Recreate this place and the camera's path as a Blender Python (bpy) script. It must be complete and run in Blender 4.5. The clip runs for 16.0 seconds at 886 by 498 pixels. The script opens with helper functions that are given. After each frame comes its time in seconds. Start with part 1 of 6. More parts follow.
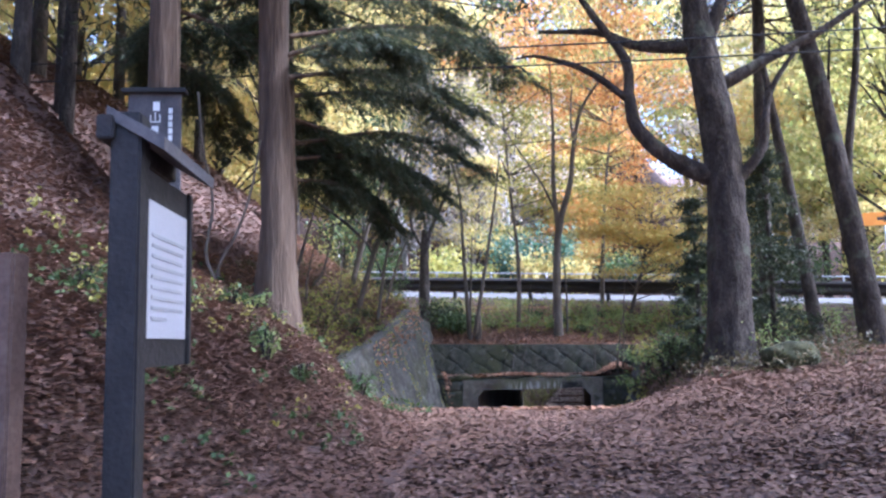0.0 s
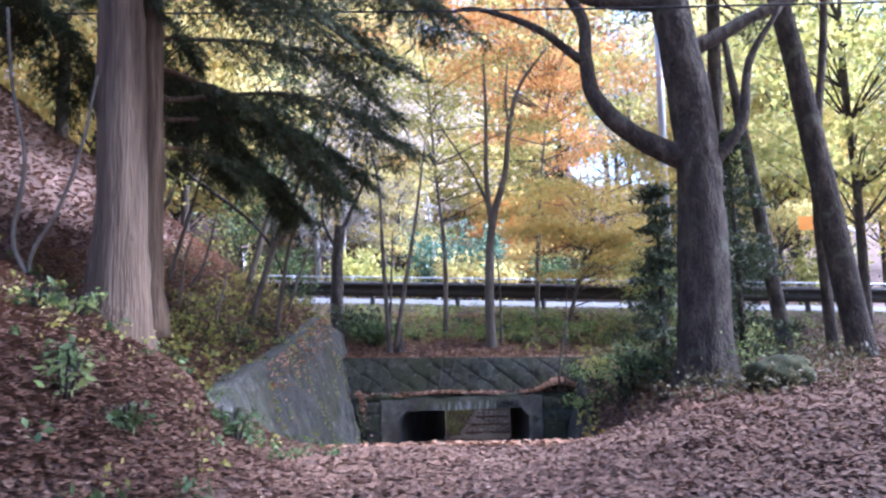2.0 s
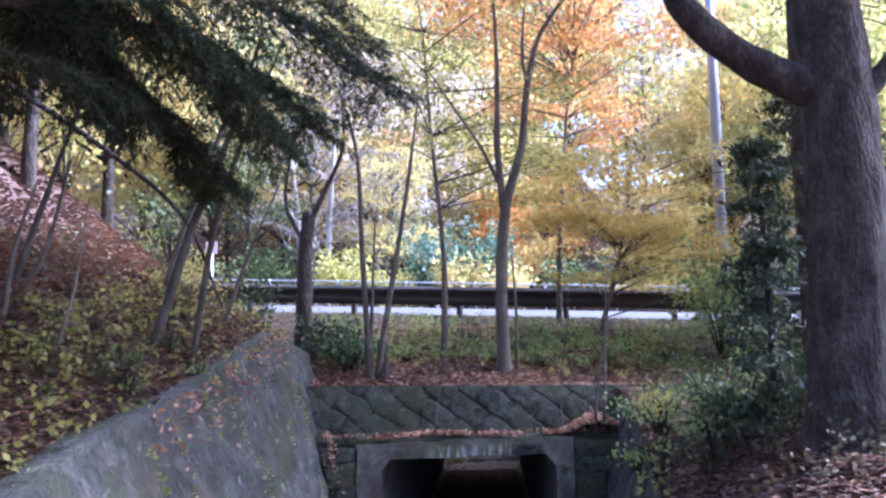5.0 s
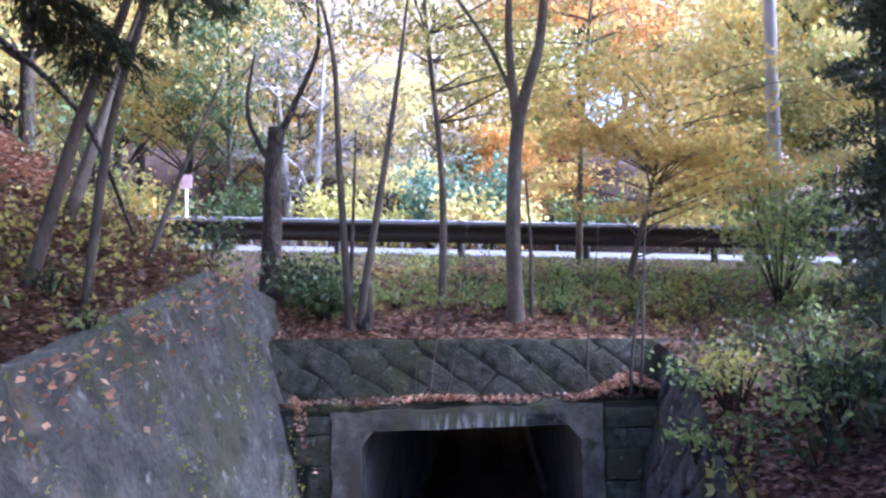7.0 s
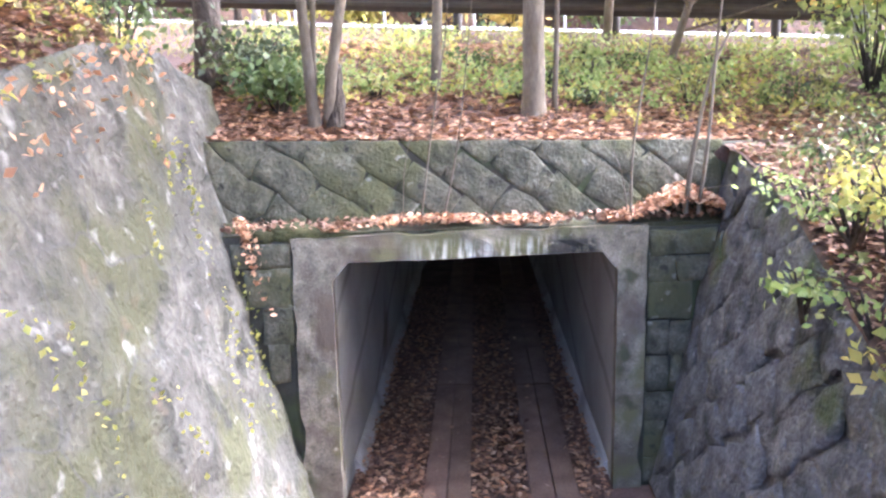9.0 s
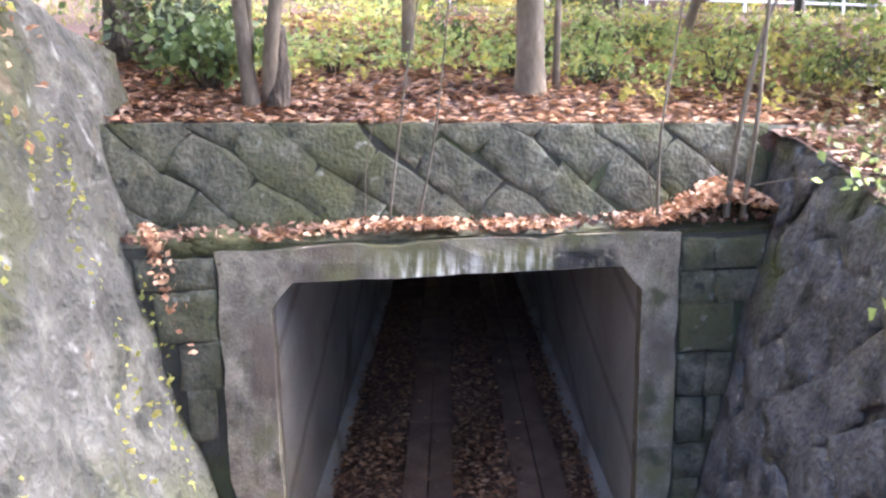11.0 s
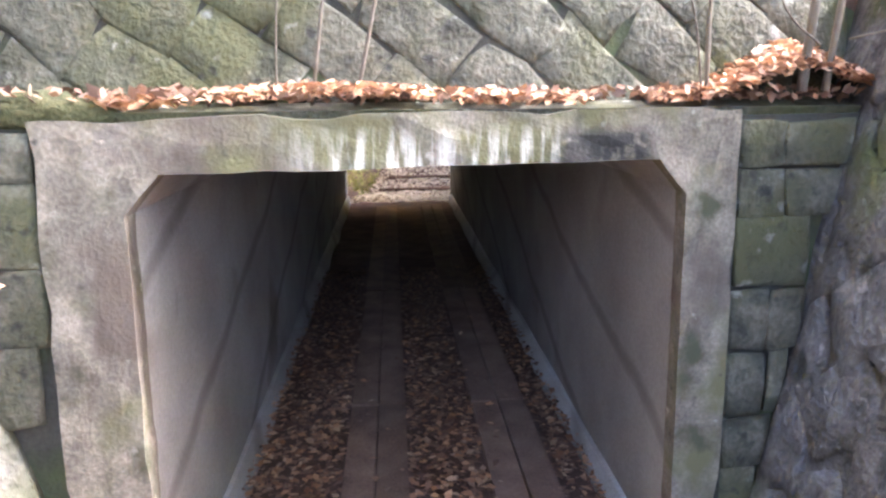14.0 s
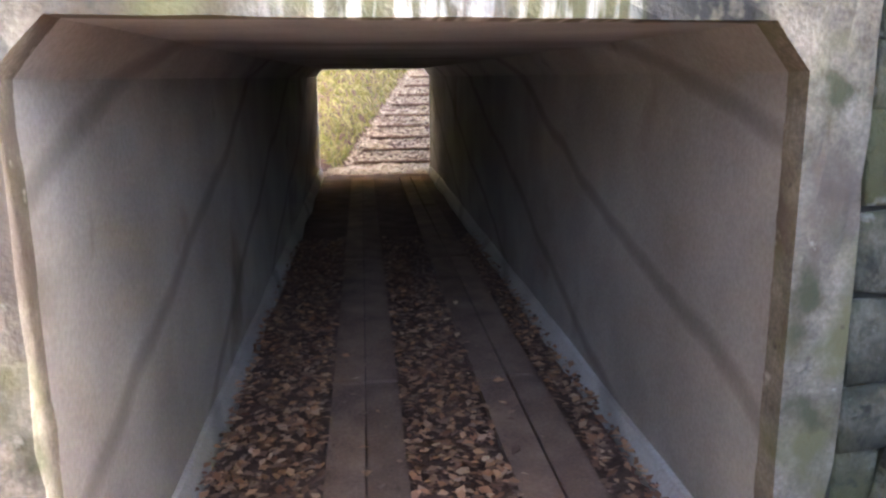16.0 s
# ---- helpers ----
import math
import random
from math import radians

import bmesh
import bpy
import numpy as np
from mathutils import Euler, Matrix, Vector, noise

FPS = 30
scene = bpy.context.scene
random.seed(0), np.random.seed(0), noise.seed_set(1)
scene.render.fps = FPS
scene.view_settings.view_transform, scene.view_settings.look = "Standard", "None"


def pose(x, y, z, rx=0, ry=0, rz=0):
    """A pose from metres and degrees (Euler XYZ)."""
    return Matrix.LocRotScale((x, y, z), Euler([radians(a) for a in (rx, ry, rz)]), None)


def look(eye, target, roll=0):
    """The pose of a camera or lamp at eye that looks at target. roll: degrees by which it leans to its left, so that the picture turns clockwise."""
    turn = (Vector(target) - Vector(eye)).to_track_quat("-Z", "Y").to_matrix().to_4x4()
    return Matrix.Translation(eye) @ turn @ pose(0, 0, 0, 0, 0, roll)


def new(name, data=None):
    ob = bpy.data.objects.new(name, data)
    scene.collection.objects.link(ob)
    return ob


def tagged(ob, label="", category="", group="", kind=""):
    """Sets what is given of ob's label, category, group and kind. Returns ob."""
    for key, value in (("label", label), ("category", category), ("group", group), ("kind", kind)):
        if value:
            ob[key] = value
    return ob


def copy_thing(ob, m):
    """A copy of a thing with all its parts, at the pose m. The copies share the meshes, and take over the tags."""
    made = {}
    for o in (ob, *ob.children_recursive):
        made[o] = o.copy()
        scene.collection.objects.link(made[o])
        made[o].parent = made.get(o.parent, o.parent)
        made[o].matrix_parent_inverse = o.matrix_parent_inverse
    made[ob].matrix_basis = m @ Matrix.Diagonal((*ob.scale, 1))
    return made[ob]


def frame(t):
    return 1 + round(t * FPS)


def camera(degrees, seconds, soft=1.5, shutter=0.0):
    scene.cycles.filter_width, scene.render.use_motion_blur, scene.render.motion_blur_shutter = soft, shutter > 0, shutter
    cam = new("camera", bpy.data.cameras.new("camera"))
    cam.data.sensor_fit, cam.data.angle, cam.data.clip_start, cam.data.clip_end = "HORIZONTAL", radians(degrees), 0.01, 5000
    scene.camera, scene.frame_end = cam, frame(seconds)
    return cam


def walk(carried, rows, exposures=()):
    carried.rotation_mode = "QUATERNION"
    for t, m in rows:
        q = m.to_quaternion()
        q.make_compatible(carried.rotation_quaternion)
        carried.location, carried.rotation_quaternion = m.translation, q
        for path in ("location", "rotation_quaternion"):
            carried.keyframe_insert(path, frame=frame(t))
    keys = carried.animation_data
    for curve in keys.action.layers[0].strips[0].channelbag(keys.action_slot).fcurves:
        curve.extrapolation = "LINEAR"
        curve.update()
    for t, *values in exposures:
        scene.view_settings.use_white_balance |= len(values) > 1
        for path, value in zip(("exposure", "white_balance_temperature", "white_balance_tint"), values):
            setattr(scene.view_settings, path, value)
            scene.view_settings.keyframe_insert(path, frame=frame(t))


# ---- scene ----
cam = camera(59.0, 16.0, soft=2.5)
PATH = [
    (0, (0.822, -16.67, 3.107), (0.506, -14.709, 3.345), -1.4),
    (0.5, (0.749, -16.119, 3.125), (0.54, -14.146, 3.369), -1.6),
    (1, (0.661, -15.548, 3.156), (0.511, -13.569, 3.403), -1.7),
    (1.5, (0.564, -14.959, 3.183), (0.442, -12.978, 3.43), -1.7),
    (2, (0.476, -14.344, 3.204), (0.369, -12.363, 3.456), -1.7),
    (2.5, (0.413, -13.784, 3.255), (0.311, -11.803, 3.512), -1.7),
    (3, (0.377, -13.197, 3.295), (0.277, -11.216, 3.553), -1.8),
    (3.5, (0.357, -12.599, 3.319), (0.26, -10.618, 3.581), -1.7),
    (4, (0.337, -11.993, 3.367), (0.242, -10.012, 3.63), -1.7),
    (6.5, (0.251, -9.099, 3.467), (0.123, -7.124, 3.752), -1.3),
    (7, (0.22, -8.554, 3.456), (0.106, -6.562, 3.59), -1.4),
    (7.5, (0.184, -7.964, 3.46), (0.072, -5.98, 3.236), -1.4),
    (8, (0.089, -7.416, 3.438), (-0.015, -5.457, 3.05), -1.3),
    (8.5, (0.037, -6.858, 3.468), (-0.063, -4.902, 3.063), -1.3),
    (11, (-0.071, -4.909, 3.233), (-0.089, -2.949, 2.838), -1.1),
    (11.5, (-0.031, -4.648, 3.098), (-0.048, -2.689, 2.697), -1.0),
    (12, (-0.037, -4.408, 2.992), (-0.047, -2.449, 2.591), -1.0),
    (12.5, (-0.054, -4.126, 2.851), (-0.003, -2.169, 2.439), -0.9),
    (13, (-0.077, -3.894, 2.71), (-0.006, -1.936, 2.307), -0.8),
    (13.5, (-0.086, -3.641, 2.577), (-0.004, -1.683, 2.175), -0.9),
    (14, (-0.13, -3.38, 2.432), (-0.008, -1.424, 2.03), -0.7),
    (14.5, (-0.19, -3.117, 2.302), (-0.028, -1.164, 1.904), -0.4),
    (15, (-0.201, -2.868, 2.163), (-0.019, -0.919, 1.754), -0.1),
    (15.5, (-0.24, -2.622, 2.05), (-0.048, -0.673, 1.64), -0.3),
    (16, (-0.25, -2.426, 1.963), (-0.056, -0.483, 1.532), -0.6),
]
EXPOSURE = [(0, 2.58, 4850, 21), (2.5, 2.68, 4750, 24), (6.5, 2.72, 4650, 31), (7.0, 2.88, 4700, 28), (7.5, 3.8, 5100, 24), (8.0, 4.65, 5550, 22), (8.7, 4.75, 5600, 22),
            (11.0, 4.45, 5650, 20), (13.0, 5.0, 5750, 20), (15.0, 5.5, 6250, 19), (16.0, 5.5, 6250, 18)]
walk(cam, [(t, look(eye, target, roll)) for t, eye, target, roll in PATH], EXPOSURE)


# ---- light ----
SUN_EL, SUN_AZ = radians(46), radians(82)   # azimuth clockwise from +y
world = bpy.data.worlds.new("world")
scene.world = world
world.use_nodes = True
wn = world.node_tree.nodes
sky = wn.new("ShaderNodeTexSky")
sky.sky_type = "NISHITA"
sky.sun_disc = False
sky.sun_elevation, sky.sun_rotation = SUN_EL, SUN_AZ
sky.dust_density = 4.0
world.node_tree.links.new(sky.outputs[0], wn["Background"].inputs[0])
wn["Background"].inputs[1].default_value = 0.12
sun = new("sun", bpy.data.lights.new("sun", "SUN"))
sun.data.energy, sun.data.angle, sun.data.color = 3.0, radians(8), (1.0, 0.96, 0.9)
sdir = Vector((math.sin(SUN_AZ) * math.cos(SUN_EL), math.cos(SUN_AZ) * math.cos(SUN_EL), math.sin(SUN_EL)))
sun.matrix_world = look(sdir * 60, (0, 0, 0))


# ---- materials ----
def material(name, colors, scale=4.0, rough=0.85, bump=0.3, detail_scale=40.0, stains=None, metal=0.0, bump_dist=0.02, stretch=1.0, cracks=None):
    """Principled surface: a ramp over broad noise, fine grain, bump at two scales, and optional stains (colour, scale, cover)."""
    m = bpy.data.materials.new(name)
    m.use_nodes = True
    nt = m.node_tree
    bs = nt.nodes["Principled BSDF"]
    bs.inputs["Roughness"].default_value, bs.inputs["Metallic"].default_value = rough, metal
    tc = nt.nodes.new("ShaderNodeTexCoord")
    info = nt.nodes.new("ShaderNodeObjectInfo")
    n1 = nt.nodes.new("ShaderNodeTexNoise")
    n1.inputs["Scale"].default_value, n1.inputs["Detail"].default_value = scale, 6
    n2 = nt.nodes.new("ShaderNodeTexNoise")
    n2.inputs["Scale"].default_value, n2.inputs["Detail"].default_value = detail_scale, 4
    mp = nt.nodes.new("ShaderNodeMapping")
    mp.inputs["Scale"].default_value = (1, 1, stretch)
    nt.links.new(tc.outputs["Object"], mp.inputs["Vector"])
    for n in (n1, n2):
        nt.links.new(mp.outputs[0], n.inputs["Vector"])
    mix = nt.nodes.new("ShaderNodeMath")
    mix.operation = "MULTIPLY_ADD"
    mix.inputs[1].default_value = 0.45
    nt.links.new(n2.outputs["Fac"], mix.inputs[0])
    half = nt.nodes.new("ShaderNodeMath")
    half.operation = "MULTIPLY_ADD"
    half.inputs[1].default_value, half.inputs[2].default_value = 0.75, -0.1
    nt.links.new(n1.outputs["Fac"], half.inputs[0])
    nt.links.new(half.outputs[0], mix.inputs[2])
    ramp = nt.nodes.new("ShaderNodeValToRGB")
    ramp.color_ramp.elements[0].position, ramp.color_ramp.elements[1].position = 0.3, 0.72
    while len(ramp.color_ramp.elements) < len(colors):
        ramp.color_ramp.elements.new(0.5)
    for i, (e, c) in enumerate(zip(ramp.color_ramp.elements, colors)):
        e.position = 0.3 + 0.42 * i / (len(colors) - 1)
        e.color = (*c, 1)
    nt.links.new(mix.outputs[0], ramp.inputs[0])
    col = ramp.outputs[0]
    for c, s, cover in stains or ():
        ns = nt.nodes.new("ShaderNodeTexNoise")
        ns.inputs["Scale"].default_value, ns.inputs["Detail"].default_value = s, 8
        nt.links.new(tc.outputs["Object"], ns.inputs["Vector"])
        r = nt.nodes.new("ShaderNodeValToRGB")
        r.color_ramp.elements[0].position, r.color_ramp.elements[1].position = cover, cover + 0.12
        nt.links.new(ns.outputs["Fac"], r.inputs[0])
        mx = nt.nodes.new("ShaderNodeMix")
        mx.data_type = "RGBA"
        mx.inputs[7].default_value = (*c, 1)
        nt.links.new(r.outputs[0], mx.inputs[0])
        nt.links.new(col, mx.inputs[6])
        col = mx.outputs[2]
    if cracks:                             # thin dark cracks: colour, scale, width
        wn2 = nt.nodes.new("ShaderNodeTexNoise")
        wn2.inputs["Scale"].default_value = 2.0
        nt.links.new(tc.outputs["Object"], wn2.inputs["Vector"])
        add = nt.nodes.new("ShaderNodeVectorMath")
        add.operation = "MULTIPLY_ADD"
        add.inputs[1].default_value = (0.5, 0.5, 0.5)
        nt.links.new(wn2.outputs["Color"], add.inputs[0])
        nt.links.new(tc.outputs["Object"], add.inputs[2])
        vo = nt.nodes.new("ShaderNodeTexVoronoi")
        vo.feature = "DISTANCE_TO_EDGE"
        vo.inputs["Scale"].default_value = cracks[1]
        nt.links.new(add.outputs[0], vo.inputs["Vector"])
        cr = nt.nodes.new("ShaderNodeValToRGB")
        cr.color_ramp.elements[0].position, cr.color_ramp.elements[1].position = cracks[2] * 0.3, cracks[2]
        cr.color_ramp.elements[0].color, cr.color_ramp.elements[1].color = (0.75, 0.75, 0.75, 1), (0, 0, 0, 1)
        nt.links.new(vo.outputs["Distance"], cr.inputs[0])
        mx = nt.nodes.new("ShaderNodeMix")
        mx.data_type = "RGBA"
        mx.inputs[7].default_value = (*cracks[0], 1)
        nt.links.new(cr.outputs[0], mx.inputs[0])
        nt.links.new(col, mx.inputs[6])
        col = mx.outputs[2]
    hsv = nt.nodes.new("ShaderNodeHueSaturation")
    val = nt.nodes.new("ShaderNodeMath")
    val.operation = "MULTIPLY_ADD"
    val.inputs[1].default_value, val.inputs[2].default_value = 0.3, 0.85
    nt.links.new(info.outputs["Random"], val.inputs[0])
    nt.links.new(val.outputs[0], hsv.inputs["Value"])
    nt.links.new(col, hsv.inputs["Color"])
    nt.links.new(hsv.outputs[0], bs.inputs["Base Color"])
    bp = nt.nodes.new("ShaderNodeBump")
    bp.inputs["Strength"].default_value, bp.inputs["Distance"].default_value = bump, bump_dist
    nt.links.new(mix.outputs[0], bp.inputs["Height"])
    nt.links.new(bp.outputs[0], bs.inputs["Normal"])
    return m


def leaf_material(name, colors, translucent=0.35, rough=0.6):
    """Leaves: the colour varies leaf by leaf over the given colours; thin, so that light shines through."""
    m = bpy.data.materials.new(name)
    m.use_nodes = True
    nt = m.node_tree
    bs = nt.nodes["Principled BSDF"]
    bs.inputs["Roughness"].default_value = rough
    geo = nt.nodes.new("ShaderNodeNewGeometry")
    ramp = nt.nodes.new("ShaderNodeValToRGB")
    ramp.color_ramp.interpolation = "LINEAR"
    while len(ramp.color_ramp.elements) < len(colors):
        ramp.color_ramp.elements.new(0.5)
    for i, (e, c) in enumerate(zip(ramp.color_ramp.elements, colors)):
        e.position = i / (len(colors) - 1)
        e.color = (*c, 1)
    nt.links.new(geo.outputs["Random Per Island"], ramp.inputs[0])
    info = nt.nodes.new("ShaderNodeObjectInfo")
    hsv = nt.nodes.new("ShaderNodeHueSaturation")
    val = nt.nodes.new("ShaderNodeMath")
    val.operation = "MULTIPLY_ADD"
    val.inputs[1].default_value, val.inputs[2].default_value = 0.4, 0.8
    nt.links.new(info.outputs["Random"], val.inputs[0])
    nt.links.new(val.outputs[0], hsv.inputs["Value"])
    nt.links.new(ramp.outputs[0], hsv.inputs["Color"])
    nt.links.new(hsv.outputs[0], bs.inputs["Base Color"])
    tr = nt.nodes.new("ShaderNodeBsdfTranslucent")
    nt.links.new(hsv.outputs[0], tr.inputs[0])
    ms = nt.nodes.new("ShaderNodeMixShader")
    ms.inputs[0].default_value = translucent
    nt.links.new(bs.outputs[0], ms.inputs[1])
    nt.links.new(tr.outputs[0], ms.inputs[2])
    nt.links.new(ms.outputs[0], nt.nodes["Material Output"].inputs[0])
    return m


SOIL = material("soil", [(0.035, 0.023, 0.018), (0.085, 0.05, 0.038), (0.15, 0.092, 0.07)], 3.0, 0.95, 0.8, 55.0)
CONCRETE = material("portal_concrete", [(0.085, 0.075, 0.058), (0.17, 0.15, 0.118), (0.3, 0.27, 0.215)], 5.5, 0.92, 0.5, 60, [((0.12, 0.115, 0.058), 2.6, 0.5), ((0.06, 0.062, 0.034), 4.5, 0.57), ((0.092, 0.073, 0.058), 1.7, 0.55), ((0.46, 0.44, 0.38), 9.0, 0.66), ((0.04, 0.038, 0.03), 14.0, 0.66)], bump_dist=0.02)


def lime_streaks(m, z0, z1, x0, x1):
    """White lime runs and a dark damp patch on a lintel between two heights."""
    nt = m.node_tree
    hsv = [n for n in nt.nodes if n.bl_idname == "ShaderNodeHueSaturation"][0]
    src = hsv.inputs["Color"].links[0].from_socket
    tc = [n for n in nt.nodes if n.bl_idname == "ShaderNodeTexCoord"][0]
    sep = nt.nodes.new("ShaderNodeSeparateXYZ")
    nt.links.new(tc.outputs["Object"], sep.inputs[0])

    def ramp(sock, stops):
        r = nt.nodes.new("ShaderNodeValToRGB")
        while len(r.color_ramp.elements) < len(stops):
            r.color_ramp.elements.new(0.5)
        for e, (p, v) in zip(r.color_ramp.elements, stops):
            e.position, e.color = p, (v, v, v, 1)
        nt.links.new(sock, r.inputs[0])
        return r.outputs[0]

    def span(sock, a, b):
        mr = nt.nodes.new("ShaderNodeMapRange")
        mr.inputs[1].default_value, mr.inputs[2].default_value = a, b
        nt.links.new(sock, mr.inputs[0])
        return mr.outputs[0]

    def times(a, b):
        n = nt.nodes.new("ShaderNodeMath")
        n.operation = "MULTIPLY"
        nt.links.new(a, n.inputs[0])
        nt.links.new(b, n.inputs[1])
        return n.outputs[0]

    mp = nt.nodes.new("ShaderNodeMapping")
    mp.inputs["Scale"].default_value = (27, 1, 3.0)
    nt.links.new(tc.outputs["Object"], mp.inputs[0])
    ns = nt.nodes.new("ShaderNodeTexNoise")
    ns.inputs["Scale"].default_value, ns.inputs["Detail"].default_value = 1.0, 5
    nt.links.new(mp.outputs[0], ns.inputs["Vector"])
    streak = times(times(ramp(ns.outputs["Fac"], [(0.44, 0), (0.6, 0.9)]), ramp(span(sep.outputs[2], z0, z1), [(0.0, 0.0), (0.04, 1), (0.45, 0.7), (0.8, 0)])), ramp(span(sep.outputs[0], x0, x1), [(0, 0), (0.25, 1), (0.75, 1), (1, 0)]))
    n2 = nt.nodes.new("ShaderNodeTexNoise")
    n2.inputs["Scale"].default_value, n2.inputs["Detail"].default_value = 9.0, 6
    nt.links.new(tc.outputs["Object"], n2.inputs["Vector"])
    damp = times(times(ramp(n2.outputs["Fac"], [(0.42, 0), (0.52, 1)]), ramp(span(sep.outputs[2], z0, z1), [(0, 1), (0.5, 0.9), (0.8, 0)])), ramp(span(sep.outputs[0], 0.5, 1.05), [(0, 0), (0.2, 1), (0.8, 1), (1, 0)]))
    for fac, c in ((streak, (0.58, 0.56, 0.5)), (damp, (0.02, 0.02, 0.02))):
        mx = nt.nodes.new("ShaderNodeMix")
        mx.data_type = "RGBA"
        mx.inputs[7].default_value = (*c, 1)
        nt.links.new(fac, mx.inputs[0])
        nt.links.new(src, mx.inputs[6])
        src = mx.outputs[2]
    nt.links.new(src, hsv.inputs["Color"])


def slant_marks(m, color):
    """Long soft dark bands that slant down and inwards along the tunnel's sides."""
    nt = m.node_tree
    hsv = [n for n in nt.nodes if n.bl_idname == "ShaderNodeHueSaturation"][0]
    src = hsv.inputs["Color"].links[0].from_socket
    tc = [n for n in nt.nodes if n.bl_idname == "ShaderNodeTexCoord"][0]
    mp = nt.nodes.new("ShaderNodeMapping")
    mp.inputs["Rotation"].default_value = (radians(-18), 0, 0)
    nt.links.new(tc.outputs["Object"], mp.inputs[0])
    wv = nt.nodes.new("ShaderNodeTexWave")
    wv.bands_direction = "Z"
    for key, v in (("Scale", 0.3), ("Distortion", 3.5), ("Detail", 4.0), ("Detail Scale", 0.7)):
        wv.inputs[key].default_value = v
    nt.links.new(mp.outputs[0], wv.inputs["Vector"])
    r = nt.nodes.new("ShaderNodeValToRGB")
    r.color_ramp.elements[0].position, r.color_ramp.elements[1].position = 0.955, 1.0
    r.color_ramp.elements[1].color = (0.5, 0.5, 0.5, 1)
    nt.links.new(wv.outputs["Fac"], r.inputs[0])
    mx = nt.nodes.new("ShaderNodeMix")
    mx.data_type = "RGBA"
    mx.inputs[7].default_value = (*color, 1)
    nt.links.new(r.outputs[0], mx.inputs[0])
    nt.links.new(src, mx.inputs[6])
    nt.links.new(mx.outputs[2], hsv.inputs["Color"])


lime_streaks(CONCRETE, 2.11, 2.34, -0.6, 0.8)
INNER = material("tunnel_concrete", [(0.25, 0.24, 0.225), (0.34, 0.33, 0.315), (0.43, 0.42, 0.405)], 1.5, 0.85, 0.25, 50, [((0.17, 0.15, 0.125), 0.9, 0.6), ((0.14, 0.125, 0.1), 2.6, 0.66)])
slant_marks(INNER, (0.1, 0.095, 0.085))
STONE = material("wall_stone", [(0.035, 0.035, 0.025), (0.082, 0.08, 0.058), (0.16, 0.155, 0.12)], 7.0, 0.9, 0.9, 38, [((0.066, 0.068, 0.031), 1.6, 0.46), ((0.03, 0.032, 0.018), 4.0, 0.55), ((0.24, 0.24, 0.22), 9.0, 0.64), ((0.02, 0.021, 0.016), 11.0, 0.6)], bump_dist=0.035)
WING_STONE = material("blue_grey_stone", [(0.04, 0.042, 0.045), (0.095, 0.097, 0.104), (0.18, 0.18, 0.188)], 6.0, 0.9, 1.0, 28, [((0.055, 0.07, 0.022), 1.3, 0.55), ((0.03, 0.032, 0.03), 3.2, 0.56), ((0.3, 0.3, 0.31), 9.0, 0.68)], bump_dist=0.07)
MORTAR = material("mortar", [(0.022, 0.022, 0.017), (0.055, 0.054, 0.044)], 6.0, 0.95, 0.5, 60, [((0.05, 0.065, 0.025), 2.0, 0.5)])
WINGWALL = material("wing_wall", [(0.032, 0.031, 0.026), (0.07, 0.068, 0.058), (0.14, 0.134, 0.116)], 4.5, 0.92, 1.0, 22, [((0.056, 0.058, 0.03), 1.3, 0.49), ((0.03, 0.03, 0.024), 4.2, 0.56), ((0.12, 0.09, 0.062), 3.3, 0.62), ((0.24, 0.235, 0.22), 6.0, 0.62)], bump_dist=0.08, cracks=((0.06, 0.06, 0.055), 0.9, 0.014))
ASPHALT = material("asphalt", [(0.065, 0.065, 0.066), (0.11, 0.11, 0.108)], 1.0, 0.8, 0.2, 120)
BARK = material("bark", [(0.02, 0.016, 0.013), (0.058, 0.046, 0.037), (0.13, 0.108, 0.09)], 9.0, 0.95, 1.0, 40, [((0.1, 0.11, 0.075), 3.0, 0.6)], bump_dist=0.09, stretch=0.4)
CEDAR_BARK = material("cedar_bark", [(0.05, 0.032, 0.021), (0.115, 0.076, 0.048), (0.2, 0.145, 0.098)], 12.0, 0.95, 1.0, 55, bump_dist=0.06, stretch=0.07)
PALE_BARK = material("pale_bark", [(0.07, 0.056, 0.042), (0.125, 0.104, 0.08), (0.21, 0.18, 0.148)], 8.0, 0.9, 0.6, 40, stretch=0.35)
RUST = material("guardrail_brown", [(0.028, 0.024, 0.022), (0.05, 0.044, 0.04)], 8.0, 0.8, 0.1, 60)
DARKWOOD = material("dark_wood", [(0.008, 0.007, 0.007), (0.017, 0.015, 0.015), (0.03, 0.027, 0.026)], 6.0, 0.7, 0.5, 40)
PLANK = material("plank_wood", [(0.09, 0.055, 0.04), (0.16, 0.1, 0.072), (0.22, 0.15, 0.11)], 4.0, 0.9, 0.5, 50)
PAPER = material("white_panel", [(0.42, 0.43, 0.47), (0.52, 0.53, 0.57)], 2.0, 0.6, 0.05, 60)
GALV = material("grey_steel", [(0.3, 0.32, 0.35), (0.42, 0.44, 0.47)], 3.0, 0.5, 0.1, 50, metal=0.3)
ORANGE = material("orange_sheet", [(0.75, 0.26, 0.02), (0.85, 0.33, 0.04)], 3.0, 0.5, 0.03, 50)
BLACK = material("black_paint", [(0.012, 0.012, 0.014), (0.02, 0.02, 0.022)], 5.0, 0.5, 0.05, 50)
INK = material("grey_ink", [(0.32, 0.33, 0.35), (0.4, 0.41, 0.43)], 5.0, 0.7, 0.02, 50)
